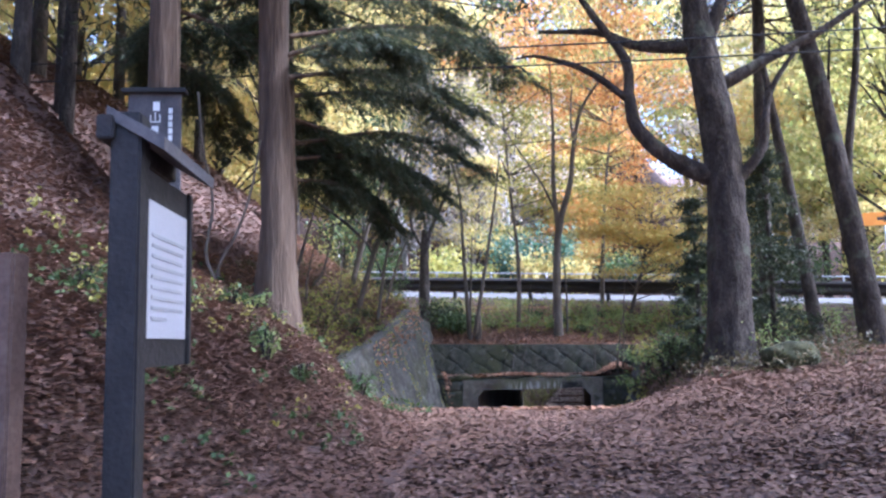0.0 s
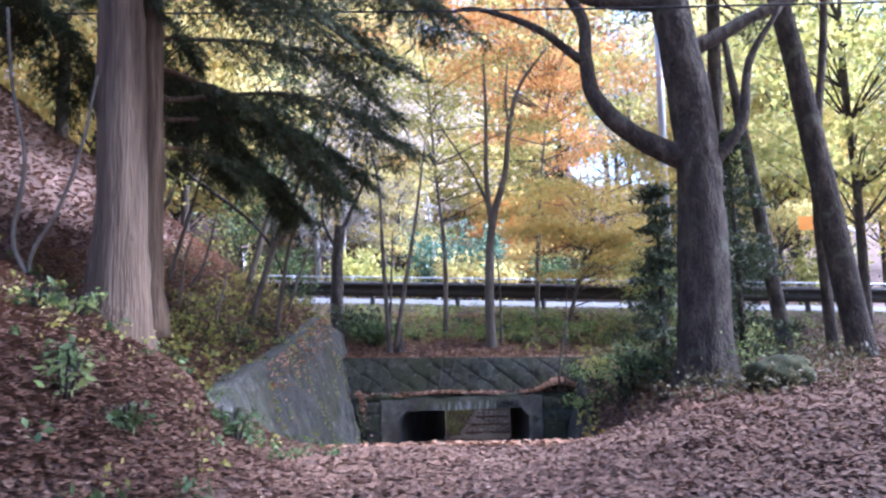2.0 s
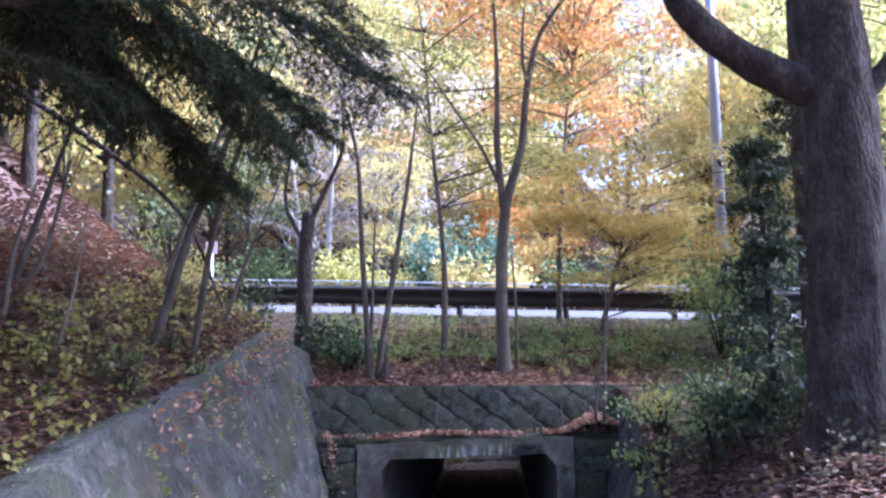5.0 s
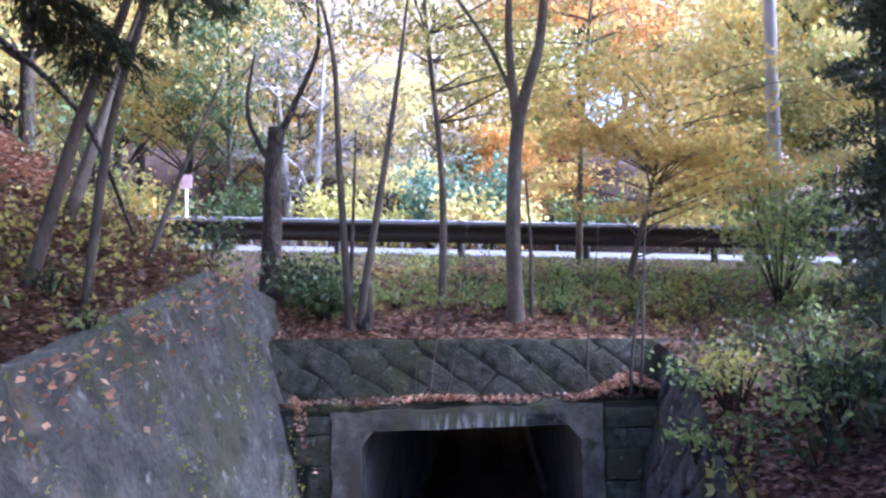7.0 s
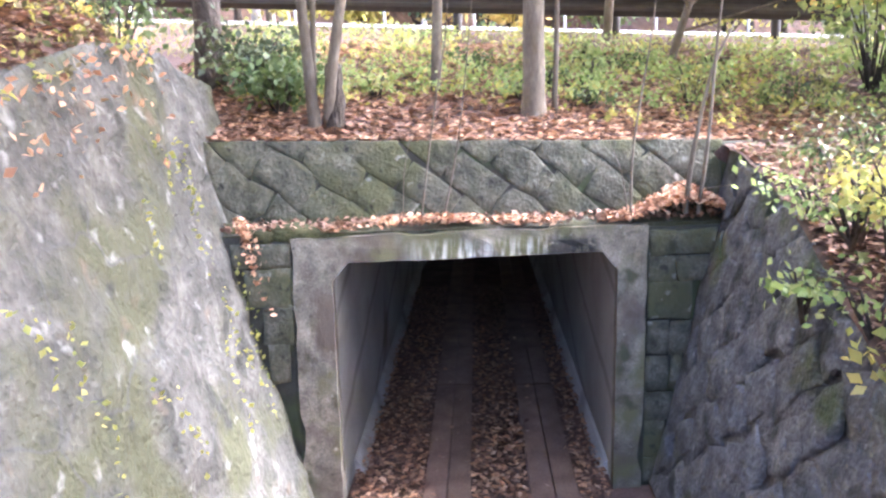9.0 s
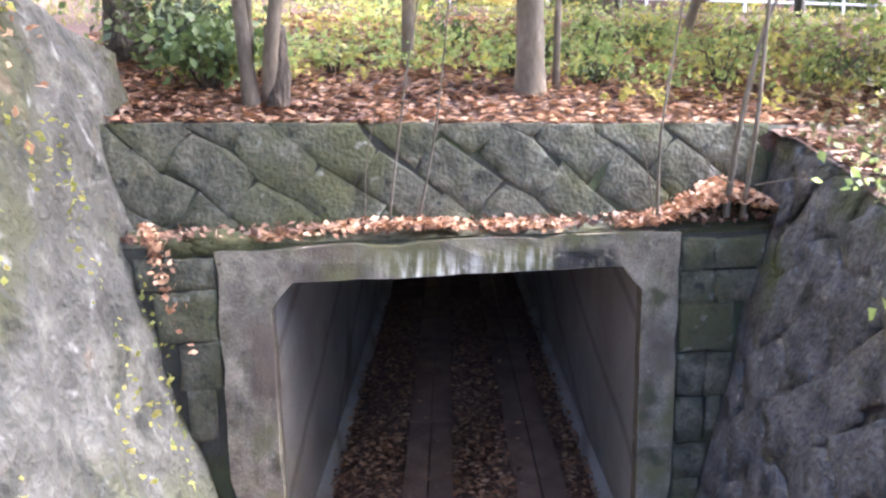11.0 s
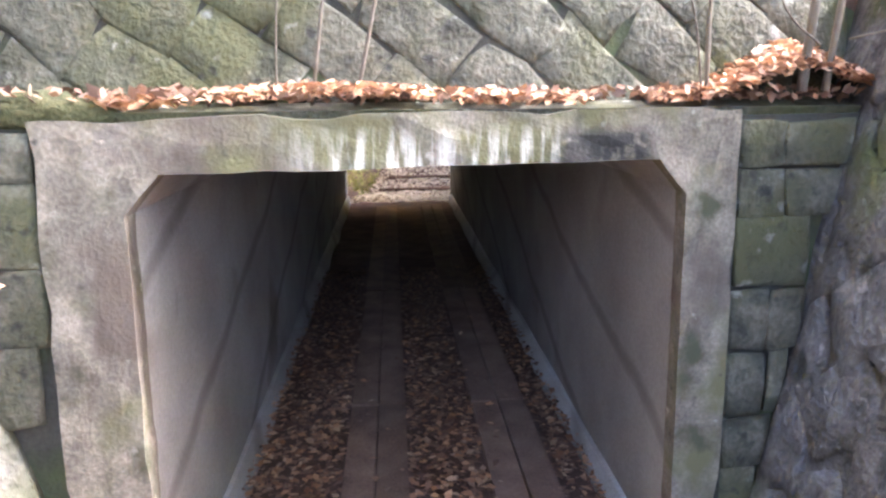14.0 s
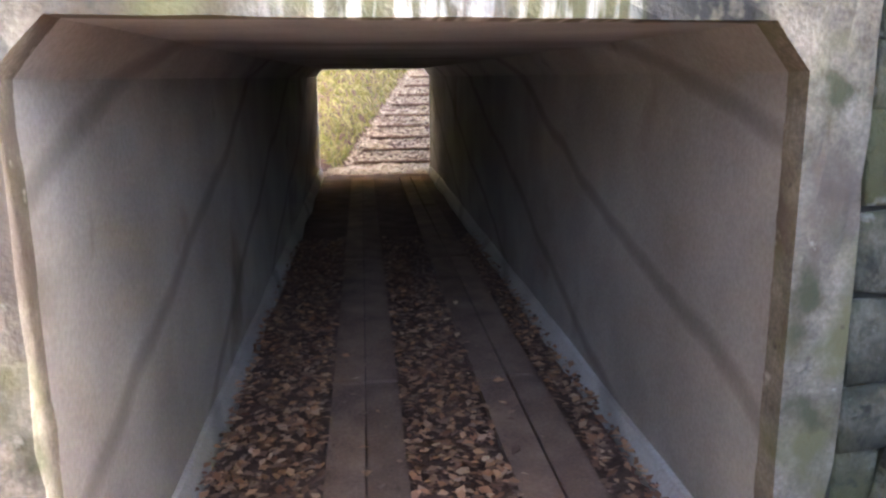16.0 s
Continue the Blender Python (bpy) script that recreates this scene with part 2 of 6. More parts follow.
WHITE = material("white_paint", [(0.7, 0.7, 0.68), (0.8, 0.8, 0.78)], 4.0, 0.6, 0.05, 60)
PINK = material("faded_red_sheet", [(0.7, 0.42, 0.42), (0.8, 0.6, 0.6)], 9.0, 0.5, 0.03, 40)
MOSS = material("moss", [(0.02, 0.023, 0.009), (0.045, 0.048, 0.019), (0.085, 0.078, 0.034)], 6.0, 1.0, 1.0, 60)
LITTER = leaf_material("leaf_litter", [(0.055, 0.03, 0.021), (0.15, 0.076, 0.047), (0.225, 0.124, 0.08), (0.29, 0.172, 0.115), (0.12, 0.06, 0.04), (0.4, 0.265, 0.19)], 0.1)
ORANGE_LITTER = leaf_material("orange_leaf_litter", [(0.24, 0.115, 0.062), (0.42, 0.215, 0.12), (0.54, 0.32, 0.19), (0.18, 0.085, 0.05), (0.66, 0.46, 0.31)], 0.15)
YELLOW = leaf_material("yellow_leaves", [(0.6, 0.45, 0.14), (0.66, 0.54, 0.22), (0.55, 0.5, 0.18), (0.45, 0.43, 0.14)], 0.6)
GOLD = leaf_material("gold_leaves", [(0.54, 0.4, 0.1), (0.5, 0.33, 0.09), (0.56, 0.47, 0.15), (0.42, 0.4, 0.11)], 0.6)
RED = leaf_material("orange_red_leaves", [(0.54, 0.3, 0.08), (0.48, 0.2, 0.06), (0.58, 0.41, 0.12)], 0.6)
LIME = leaf_material("yellow_green_leaves", [(0.36, 0.34, 0.085), (0.47, 0.43, 0.12), (0.24, 0.28, 0.075), (0.58, 0.5, 0.18)], 0.6)
FRESH = leaf_material("fresh_green_leaves", [(0.17, 0.25, 0.07), (0.26, 0.33, 0.11), (0.36, 0.4, 0.16), (0.1, 0.16, 0.05)], 0.5)
GREEN = leaf_material("green_leaves", [(0.05, 0.085, 0.03), (0.09, 0.13, 0.045), (0.13, 0.18, 0.06)], 0.35)
BLUEGREEN = leaf_material("blue_green_leaves", [(0.1, 0.2, 0.13), (0.16, 0.27, 0.18), (0.08, 0.15, 0.09)], 0.35)
DULL = leaf_material("dull_weed_leaves", [(0.1, 0.09, 0.04), (0.17, 0.135, 0.065), (0.07, 0.085, 0.03), (0.24, 0.175, 0.09)], 0.3)
NEEDLE = leaf_material("cedar_needles", [(0.026, 0.04, 0.02), (0.055, 0.074, 0.034), (0.095, 0.11, 0.048)], 0.25)
PALE = leaf_material("pale_dry_leaves", [(0.5, 0.42, 0.32), (0.58, 0.5, 0.4), (0.42, 0.36, 0.25)], 0.5)
GRASS = leaf_material("dry_grass", [(0.2, 0.21, 0.06), (0.3, 0.28, 0.1), (0.14, 0.17, 0.045)], 0.4)


# ---- mesh helpers ----
def part(name, bm, mat, parent=None, label=""):
    me = bpy.data.meshes.new(name)
    bm.to_mesh(me)
    bm.free()
    me.materials.append(mat)
    ob = new(name, me)
    ob.parent = parent
    return tagged(ob, label)


def mesh_of(name, verts, faces, mat, parent=None, label=""):
    me = bpy.data.meshes.new(name)
    me.from_pydata(verts, [], faces)
    me.materials.append(mat)
    ob = new(name, me)
    ob.parent = parent
    return tagged(ob, label)


def thing(name, m, label, category, group="", kind=""):
    ob = new(name)
    ob.matrix_world = m
    return tagged(ob, label, category, group, kind)


def box(bm, lo, hi, bevel=0.0):
    r = bmesh.ops.create_cube(bm, size=1)
    vs = r["verts"]
    for v in vs:
        v.co = Vector([(a + b) / 2 + c * (b - a) for a, b, c in zip(lo, hi, v.co)])
    if bevel:
        bmesh.ops.bevel(bm, geom=list({e for v in vs for e in v.link_edges}), offset=bevel, segments=2, affect="EDGES")
    return bm


def tube(bm, pts, radii, sides=10, wob=0.0, seed=0):
    """A tapered, uneven limb through points."""
    rnd = random.Random(seed)
    pts = [Vector(p) for p in pts]
    rings = []
    side = None
    for i, p in enumerate(pts):
        d = (pts[min(i + 1, len(pts) - 1)] - pts[max(i - 1, 0)]).normalized()
        if side is None:
            side = d.orthogonal().normalized()
        side = (side - d * side.dot(d)).normalized()
        up = d.cross(side)
        ring = []
        for k in range(sides):
            a = 2 * math.pi * k / sides
            r = radii[i] * (1 + wob * (rnd.random() - 0.5) * 2)
            ring.append(bm.verts.new(p + (side * math.cos(a) + up * math.sin(a)) * r))
        rings.append(ring)
    for a, b in zip(rings, rings[1:]):
        for k in range(sides):
            f = bm.faces.new((a[k], a[(k + 1) % sides], b[(k + 1) % sides], b[k]))
            f.smooth = True
    bm.faces.new(rings[0][::-1])
    bm.faces.new(rings[-1])
    return bm


def smooth_path(pts, n=4):
    """Catmull-Rom points between the given ones."""
    p = [Vector(q) for q in pts]
    p = [2 * p[0] - p[1]] + p + [2 * p[-1] - p[-2]]
    out = []
    for i in range(1, len(p) - 2):
        for k in range(n):
            t = k / n
            out.append(0.5 * (2 * p[i] + (p[i + 1] - p[i - 1]) * t + (2 * p[i - 1] - 5 * p[i] + 4 * p[i + 1] - p[i + 2]) * t * t
                              + (3 * p[i] - p[i - 1] - 3 * p[i + 1] + p[i + 2]) * t ** 3))
    return out + [p[-2]]


def leaves(name, centres, size, mat, parent=None, seed=0, flat=0.0, length=1.6, label="", droop=0.0):
    """Many small folded leaves, one at each centre, in one mesh. flat: 1 lays them level, 0 turns them any way."""
    rng = np.random.default_rng(seed)
    c = np.asarray(centres, float)
    n = len(c)
    nrm = rng.normal(size=(n, 3))
    nrm /= np.linalg.norm(nrm, axis=1)[:, None]
    nrm = nrm * (1 - flat) + np.array([0, 0, 1.0]) * flat
    nrm /= np.linalg.norm(nrm, axis=1)[:, None]
    a = rng.normal(size=(n, 3))
    a[:, 2] -= droop
    a -= nrm * (a * nrm).sum(1)[:, None]
    a /= np.linalg.norm(a, axis=1)[:, None]
    b = np.cross(nrm, a)
    s = size * rng.uniform(0.6, 1.35, n)[:, None]
    tip, mid = a * s * length * 0.5, b * s * 0.5
    fold = nrm * s * 0.12
    v = np.stack([c - tip, c + mid + fold - tip * 0.1, c + tip, c - mid + fold - tip * 0.1], 1).reshape(-1, 3)
    me = bpy.data.meshes.new(name)
    me.vertices.add(4 * n)
    me.vertices.foreach_set("co", v.ravel())
    me.loops.add(6 * n)
    i = np.arange(n)[:, None] * 4
    me.loops.foreach_set("vertex_index", np.concatenate([i, i + 1, i + 2, i, i + 2, i + 3], 1).ravel().astype(np.int32))
    me.polygons.add(2 * n)
    me.polygons.foreach_set("loop_start", np.arange(0, 6 * n, 3, dtype=np.int32))
    me.update(calc_edges=True)
    me.materials.append(mat)
    ob = new(name, me)
    ob.parent = parent
    return tagged(ob, label)


# ---- plan: y runs along the tunnel, x to the right, z = 0 on the tunnel floor ----
SK = 0.145                                 # skew of the portal to the tunnel


def sstep(a, b, x):
    t = min(1, max(0, (x - a) / (b - a)))
    return t * t * (3 - 2 * t)


def interp(x, table):
    return float(np.interp(x, [a for a, _ in table], [b for _, b in table]))


BANK = [(0.5, 0), (0.8, 0.1), (1.1, 0.2), (1.4, 0.4), (1.6, 0.68), (1.8, 0.88), (2.1, 1.08), (2.4, 1.3), (2.8, 1.5), (3.2, 1.78), (4.5, 3.0), (8, 7.0), (14, 12), (40, 20)]
RAIL_Y, ROAD_NEAR, ROAD_FAR = 3.9, 4.25, 11.3


def road_z(x, y):
    return 4.14 - 0.048 * max(-30, min(30, x)) + 0.078 * (min(y, 12) - RAIL_Y)


def wing_top(y):
    """Height of the left retaining wall's top."""
    return interp(y, [(-7.6, 2.5), (-7.0, 2.7), (-6.4, 2.88), (-5.8, 3.02), (-5.2, 3.1), (-4.2, 3.24), (-3.4, 3.38), (-2.4, 3.6), (-1.4, 3.79), (-0.6, 3.82), (0.4, 3.5)])


def ground_z(x, y):
    right = sstep(1.0, 2.6, x)
    zr = 2.19 + right * (0.09 * min(4, max(0, y + 8.5)) + 0.03 * min(5, max(0, y + 4.5))) - 0.04 * min(25, max(0, -10 - y)) + 0.06 * min(6, max(0, x - 1))
    front = zr + interp(-x - 0.75 * sstep(-8.7, -7.2, y), BANK)
    if x < -1.8:
        beside = wing_top(min(0.4, y)) + 0.04 + 0.75 * (interp(-x, BANK) - interp(2.36, BANK)) - 0.16 * (1 - sstep(2.36, 2.65, -x))
        k = sstep(-7.6, -6.6, y) * sstep(1.98, 2.2, -x)
        front = front * (1 - k) + beside * k
    wall = 0.15 + SK * x
    t = min(1, max(0, (y - wall) / (RAIL_Y - wall)))
    foot = 2.99 - 0.026 * max(-2.4, min(2.4, x))
    back = foot + (road_z(x, RAIL_Y) - foot) * t if y < RAIL_Y else road_z(x, y)
    w = sstep(-0.6, 3.4 if x < -2.8 else 0.05, y - wall)
    z = front * (1 - w) + back * w
    h0 = 19 + 8 * math.exp(-(x / 5) ** 4)
    z += (0.62 - 0.3 * sstep(1, 12, x)) * min(50, max(0, y - h0)) * sstep(h0 - 1, h0 + 8, y)
    n = noise.noise(Vector((x * 0.6, y * 0.6, 3))) * 0.09 + noise.noise(Vector((x * 2.2, y * 2.2, 7))) * 0.035
    if abs(x) < 2.8 and -0.5 < y - wall < 1.2:
        n *= sstep(0.15, 0.9, y - wall)
    return z + n * (1 - sstep(3.0, 3.8, y) * (1 - sstep(11.6, 13.5, y)))


def lines(knots):
    out = []
    for (a, s), (b, _) in zip(knots, knots[1:]):
        n = max(1, round((b - a) / s))
        out += [a + (b - a) * i / n for i in range(n)]
    return out + [knots[-1][0]]


# ---- ground ----
PIT = (-2.36, 2.75, -6.0, 0.21)             # x and y limits of the cutting that leads down to the portal


def build_ground():
    ys = lines([(-60, 6), (-26, 1.0), (-16, 0.3), (PIT[2], 0.3), (PIT[3], 0.3), (14.2, 0.8), (27.0, 2), (45, 12), (400, 1)])
    xs = lines([(-300, 40), (-60, 5), (-16, 0.9), (-6, 0.3), (-3.2, 0.14), (PIT[0], 0.14), (-1.24, 0.3), (PIT[1], 0.3), (8, 0.6), (18, 4), (60, 40), (300, 1)])
    verts = []
    for yy in ys:
        for x in xs:
            y = yy + SK * max(-4, min(4, x)) * math.exp(-((yy - 0.21) / 2.5) ** 2)      # the sheet follows the skewed headwall
            verts.append((x, y, ground_z(x, y)))
    nv = len(xs)
    faces = []
    for i in range(len(ys) - 1):
        for j in range(nv - 1):
            yc, xc = (ys[i] + ys[i + 1]) / 2, (xs[j] + xs[j + 1]) / 2
            if (PIT[2] < yc < PIT[3] and PIT[0] < xc < PIT[1]) or (abs(xc) < 2.8 and 14.1 < yc < 27):
                continue
            faces.append((i * nv + j, i * nv + j + 1, (i + 1) * nv + j + 1, (i + 1) * nv + j))
    ob = mesh_of("ground", verts, faces, SOIL)
    for f in ob.data.polygons:
        f.use_smooth = True
    tagged(ob, "brown forest soil under fallen leaves", "ground", kind="structure")


build_ground()


def build_road():
    xs = lines([(-60, 5), (60, 5)])
    verts, faces = [], []
    for x in xs:
        for y in (ROAD_NEAR, 7.5, 10, ROAD_FAR):
            verts.append((x, y, road_z(x, y) + 0.025))
    for i in range(len(xs) - 1):
        for j in range(3):
            faces.append((i * 4 + j, (i + 1) * 4 + j, (i + 1) * 4 + j + 1, i * 4 + j + 1))
    tagged(mesh_of("road", verts, faces, ASPHALT), "pale weathered asphalt road above the underpass", "road", kind="structure")


build_road()

# ---- tunnel ----
HW, HT, FARY = 1.155, 2.12, 13.96
CHX, CHZ = 0.13, 0.155


def plane_y(x, off=-0.17):
    return off + SK * x


def build_tunnel():
    prof = [(-HW, 0), (-HW, HT - CHZ), (-HW + CHX, HT), (HW - CHX, HT), (HW, HT - CHZ), (HW, 0)]
    outer = [(-HW - 0.25, -0.3), (-HW - 0.25, HT + 0.2), (HW + 0.25, HT + 0.2), (HW + 0.25, -0.3)]
    bm = bmesh.new()
    steps = [0.095] + list(np.linspace(1.2, FARY, 12))
    rings = []
    for s in steps:
        rings.append([bm.verts.new((x, plane_y(x) + s if s < 1 else s, z)) for x, z in prof])
    for a, b in zip(rings, rings[1:]):
        for k in range(len(prof) - 1):
            bm.faces.new((a[k], a[k + 1], b[k + 1], b[k]))
    r2 = []
    for s in (0.105, FARY - 0.02):
        r2.append([bm.verts.new((x, plane_y(x) + s if s < 1 else s, z)) for x, z in outer])
    for k in range(3):
        bm.faces.new((r2[0][k], r2[1][k], r2[1][k + 1], r2[0][k + 1]))
    part("wall_tunnel", bm, INNER, None)
    tagged(bpy.data.objects["wall_tunnel"], "pale grey concrete box tunnel lining with chamfered top corners", "tunnel wall", kind="structure")
    bm = bmesh.new()
    box(bm, (-3, -1.9, -0.3), (3, FARY + 2.2, -0.005))
    tagged(part("floor", bm, SOIL), "dark earth tunnel floor under fallen leaves", "floor", kind="structure")


build_tunnel()


def tunnel_kerbs():
    """Low sloped concrete footings along both sides of the tunnel floor."""
    for name, sx in (("trim_kerb_west", -1), ("trim_kerb_east", 1)):
        bm = bmesh.new()
        ys = np.linspace(0.25, FARY - 0.05, 40)
        rows = []
        for y in ys:
            k = noise.noise(Vector((y * 0.9, sx * 3, 1))) * 0.03
            rows.append([bm.verts.new((sx * (HW + 0.004 - d), y, z)) for d, z in ((0, -0.02), (0, 0.13 + k), (0.03, 0.12 + k), (0.085 + k, 0.04), (0.1 + k, -0.02))])
        for p, q in zip(rows, rows[1:]):
            for k in range(4):
                bm.faces.new((p[k], p[k + 1], q[k + 1], q[k]))
        bm.faces.new(rows[0])
        bm.faces.new(rows[-1][::-1])
        bmesh.ops.recalc_face_normals(bm, faces=bm.faces)
        tagged(part(name, bm, INNER), "low sloped concrete footing along the tunnel wall", "kerb", kind="structure")


tunnel_kerbs()


def build_portal():
    """The concrete frame round the opening: two posts and a lintel, with haunches in the corners."""
    xl, xr, top = -1.46, 1.40, 2.34
    bm = bmesh.new()
    y0, y1 = -0.03, 0.1
    prof = [(xl, 0), (xl, top), (-HW + CHX, top), (HW - CHX, top), (xr, top), (xr, 0), (HW, 0), (HW, HT - CHZ), (HW - CHX, HT), (-HW + CHX, HT), (-HW, HT - CHZ), (-HW, 0)]
    fr = [bm.verts.new((x, plane_y(x) + y0, z)) for x, z in prof]
    bk = [bm.verts.new((x, plane_y(x) + y1, z)) for x, z in prof]
    n = len(prof)
    for q, rev in ((fr, False), (bk, True)):
        for idx in ((0, 1, 10, 11), (1, 2, 9, 10), (2, 3, 8, 9), (3, 4, 7, 8), (4, 5, 6, 7)):
            f = [q[i] for i in idx]
            bm.faces.new(f[::-1] if rev else f)
    for k in range(n):
        bm.faces.new((fr[k], bk[k], bk[(k + 1) % n], fr[(k + 1) % n]))
    for _ in range(4):
        bmesh.ops.subdivide_edges(bm, edges=[e for e in bm.edges if e.calc_length() > 0.09], cuts=1, use_grid_fill=True)
    for v in bm.verts:
        c = v.co
        k = noise.noise(c * 7) * 0.012 + noise.noise(c * 18) * 0.006
        crumble = max(0, noise.noise(Vector((c.x * 3.1, 2, c.z * 3.1)))) * 0.06 * sstep(2.26, 2.34, c.z)
        chip = max(0, noise.noise(Vector((c.x * 6, 5, c.z * 6))) - 0.12) * 0.07
        if c.x > 1.3 or c.x < -1.38:
            v.co.x -= math.copysign(chip, c.x)
        c = v.co.copy()
        v.co = c + Vector((k * 0.6, k, k * 0.4 - crumble))
        if c.y < plane_y(c.x) + 0.05 and 0.55 < c.x < 0.98 and 2.1 < c.z < 2.2:      # spalled patch on the lintel's lower edge
            v.co.y += 0.035 * max(0, noise.noise(Vector((c.x * 9, 1, c.z * 9))) + 0.4)
    bmesh.ops.recalc_face_normals(bm, faces=bm.faces)
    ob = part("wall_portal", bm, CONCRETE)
    tagged(ob, "weathered mossy concrete portal frame with white lime streaks", "portal", kind="structure")


build_portal()


def slab(name, corners, depth, mat, label, sub=(24, 12), rough=0.03, seed=0, category="wall"):
    """A thick uneven wall between four corners (bottom near, bottom far, top far, top near), pushed back by depth."""
    a, b, c, d = [Vector(p) for p in corners]
    nrm = (b - a).cross(d - a).normalized()
    bm = bmesh.new()
    nu, nv = sub
    grid = []
    for j in range(nv + 1):
        row = []
        for i in range(nu + 1):
            s, t = i / nu, j / nv
            p = (a * (1 - s) + b * s) * (1 - t) + (d * (1 - s) + c * s) * t
            k = noise.noise(p * 1.3 + Vector((seed, 0, 0))) * rough + noise.noise(p * 4.0) * rough * 0.5
            row.append(bm.verts.new(p + nrm * k))
        grid.append(row)
    for j in range(nv):
        for i in range(nu):
            bm.faces.new((grid[j][i], grid[j][i + 1], grid[j + 1][i + 1], grid[j + 1][i])).smooth = True
    back = [bm.verts.new(p - nrm * depth) for p in (a, b, c, d)]
    edges = [grid[0], [r[-1] for r in grid], grid[-1][::-1], [r[0] for r in grid][::-1]]
    for k, e in enumerate(edges):
        bm.faces.new([back[k], back[(k + 1) % 4]] + e[::-1])
    bm.faces.new(back[::-1])
    bmesh.ops.recalc_face_normals(bm, faces=bm.faces)
    ob = part(name, bm, mat)
    return tagged(ob, label, category, kind="structure")


def at_plane(x, z, off):
    return (x, plane_y(x, off), z)


# wing walls: battered, running back from the headwall
def wing_left(y, z):
    return Vector((-1.34 - 0.265 * z, y, z))


def wing_right(y, z):
    return Vector((1.5 + 0.225 * z, y, z))


def build_wing_left():
    ys, nz = lines([(-7.6, 0.07), (0.35, 0.07)]), 52
    verts, faces = [], []
    for y in ys:
        for j in range(nz + 1):
            z = -0.2 + (wing_top(y) + 0.2) * j / nz
            k = noise.noise(Vector((y * 1.1, z * 1.1, 4))) * 0.05 + noise.noise(Vector((y * 3.5, z * 3.5, 9))) * 0.025 + abs(noise.noise(Vector((y * 2.2 + z, z * 2.2, 2)))) * -0.07 + noise.noise(Vector((y * 8 + z * 3, z * 6, 21))) * 0.02
            p = wing_left(y, z)
            verts.append((p.x + k, y, z))
        verts.append((wing_left(y, wing_top(y)).x - 0.32, y, wing_top(y) - 0.04))
    n = nz + 2
    for i in range(len(ys) - 1):
        for j in range(n - 1):
            faces.append((i * n + j, (i + 1) * n + j, (i + 1) * n + j + 1, i * n + j + 1))
    end = (len(ys) - 1) * n
    faces.append([end + j for j in range(n)])
    ob = mesh_of("wall_wing_left", verts, faces, WINGWALL)
    for f in ob.data.polygons:
        f.use_smooth = len(f.vertices) == 4
    tagged(ob, "sloping grey mortar-faced retaining wall with moss and ivy", "wall", kind="structure")


build_wing_left()
def right_top(y):
    """Height of the right retaining wall's top, which falls away under the leafy bank."""
    return interp(y, [(-6.2, 2.25), (-5.0, 1.95), (-4.0, 1.75), (-2.6, 2.1), (-1.2, 2.62), (-0.4, 2.82), (0.6, 2.93)])


def right_bank(x, y):
    xw = wing_right(0, right_top(y)).x - 0.03
    k = min(1, max(0, (x - xw) / (2.95 - xw)))
    return right_top(y) + 0.01 + (ground_z(2.95, y) - right_top(y)) * math.sin(k * math.pi / 2) ** 0.9 + noise.noise(Vector((x * 3, y * 3, 5))) * 0.04


def build_wing_right():
    ys, nz = lines([(-6.2, 0.14), (0.6, 0.14)]), 24
    verts, faces = [], []
    for y in ys:
        for j in range(nz + 1):
            z = -0.2 + (right_top(y) + 0.2) * j / nz
            k = noise.noise(Vector((y * 1.5, z * 1.5, 14))) * 0.06 + noise.noise(Vector((y * 4, z * 4, 19))) * 0.03
            verts.append((wing_right(y, z).x + k, y, z))
        verts.append((wing_right(y, right_top(y)).x + 0.3, y, right_top(y) - 0.06))
    n = nz + 2
    for i in range(len(ys) - 1):
        for j in range(n - 1):
            faces.append((i * n + j, i * n + j + 1, (i + 1) * n + j + 1, (i + 1) * n + j))
    ob = mesh_of("wall_wing_right", verts, faces, WING_STONE)
    for f in ob.data.polygons:
        f.use_smooth = True
    tagged(ob, "dark sloping stone retaining wall with moss", "wall", kind="structure")
    verts, faces, nx = [], [], 12
    for y in ys:
        xw = wing_right(0, right_top(y)).x - 0.03
        for i in range(nx + 1):
            x = xw + (2.95 - xw) * i / nx
            verts.append((x, y, right_bank(x, y)))
    for j in range(len(ys) - 1):
        for i in range(nx):
            faces.append((j * 13 + i, j * 13 + i + 1, (j + 1) * 13 + i + 1, (j + 1) * 13 + i))
    ob = mesh_of("ground_bank", verts, faces, SOIL)
    for f in ob.data.polygons:
        f.use_smooth = True
    tagged(ob, "leafy earth bank rounding down to the dark retaining wall", "ground", kind="structure")


build_wing_right()
slab("wall_head_upper", [at_plane(-2.35, 2.2, 0.1), at_plane(2.3, 2.2, 0.1), at_plane(2.3, 2.96, 0.18), at_plane(-2.35, 3.08, 0.18)], 0.3, MORTAR,
     "mossy grey headwall of diagonally laid stones above the portal", (40, 8), 0.01, 5)
slab("wall_head_left", [at_plane(-2.2, -0.2, -0.16), at_plane(-1.44, -0.2, -0.16), at_plane(-1.44, 2.33, -0.14), at_plane(-2.2, 2.36, -0.14)], 0.3, MORTAR,
     "dark mossy stone headwall beside the portal", (10, 24), 0.02, 6)
slab("wall_head_right", [at_plane(1.38, -0.2, -0.16), at_plane(2.2, -0.2, -0.16), at_plane(2.2, 2.3, -0.14), at_plane(1.38, 2.3, -0.14)], 0.3, MORTAR,
     "dark coursed stone headwall beside the portal", (10, 24), 0.02, 7)


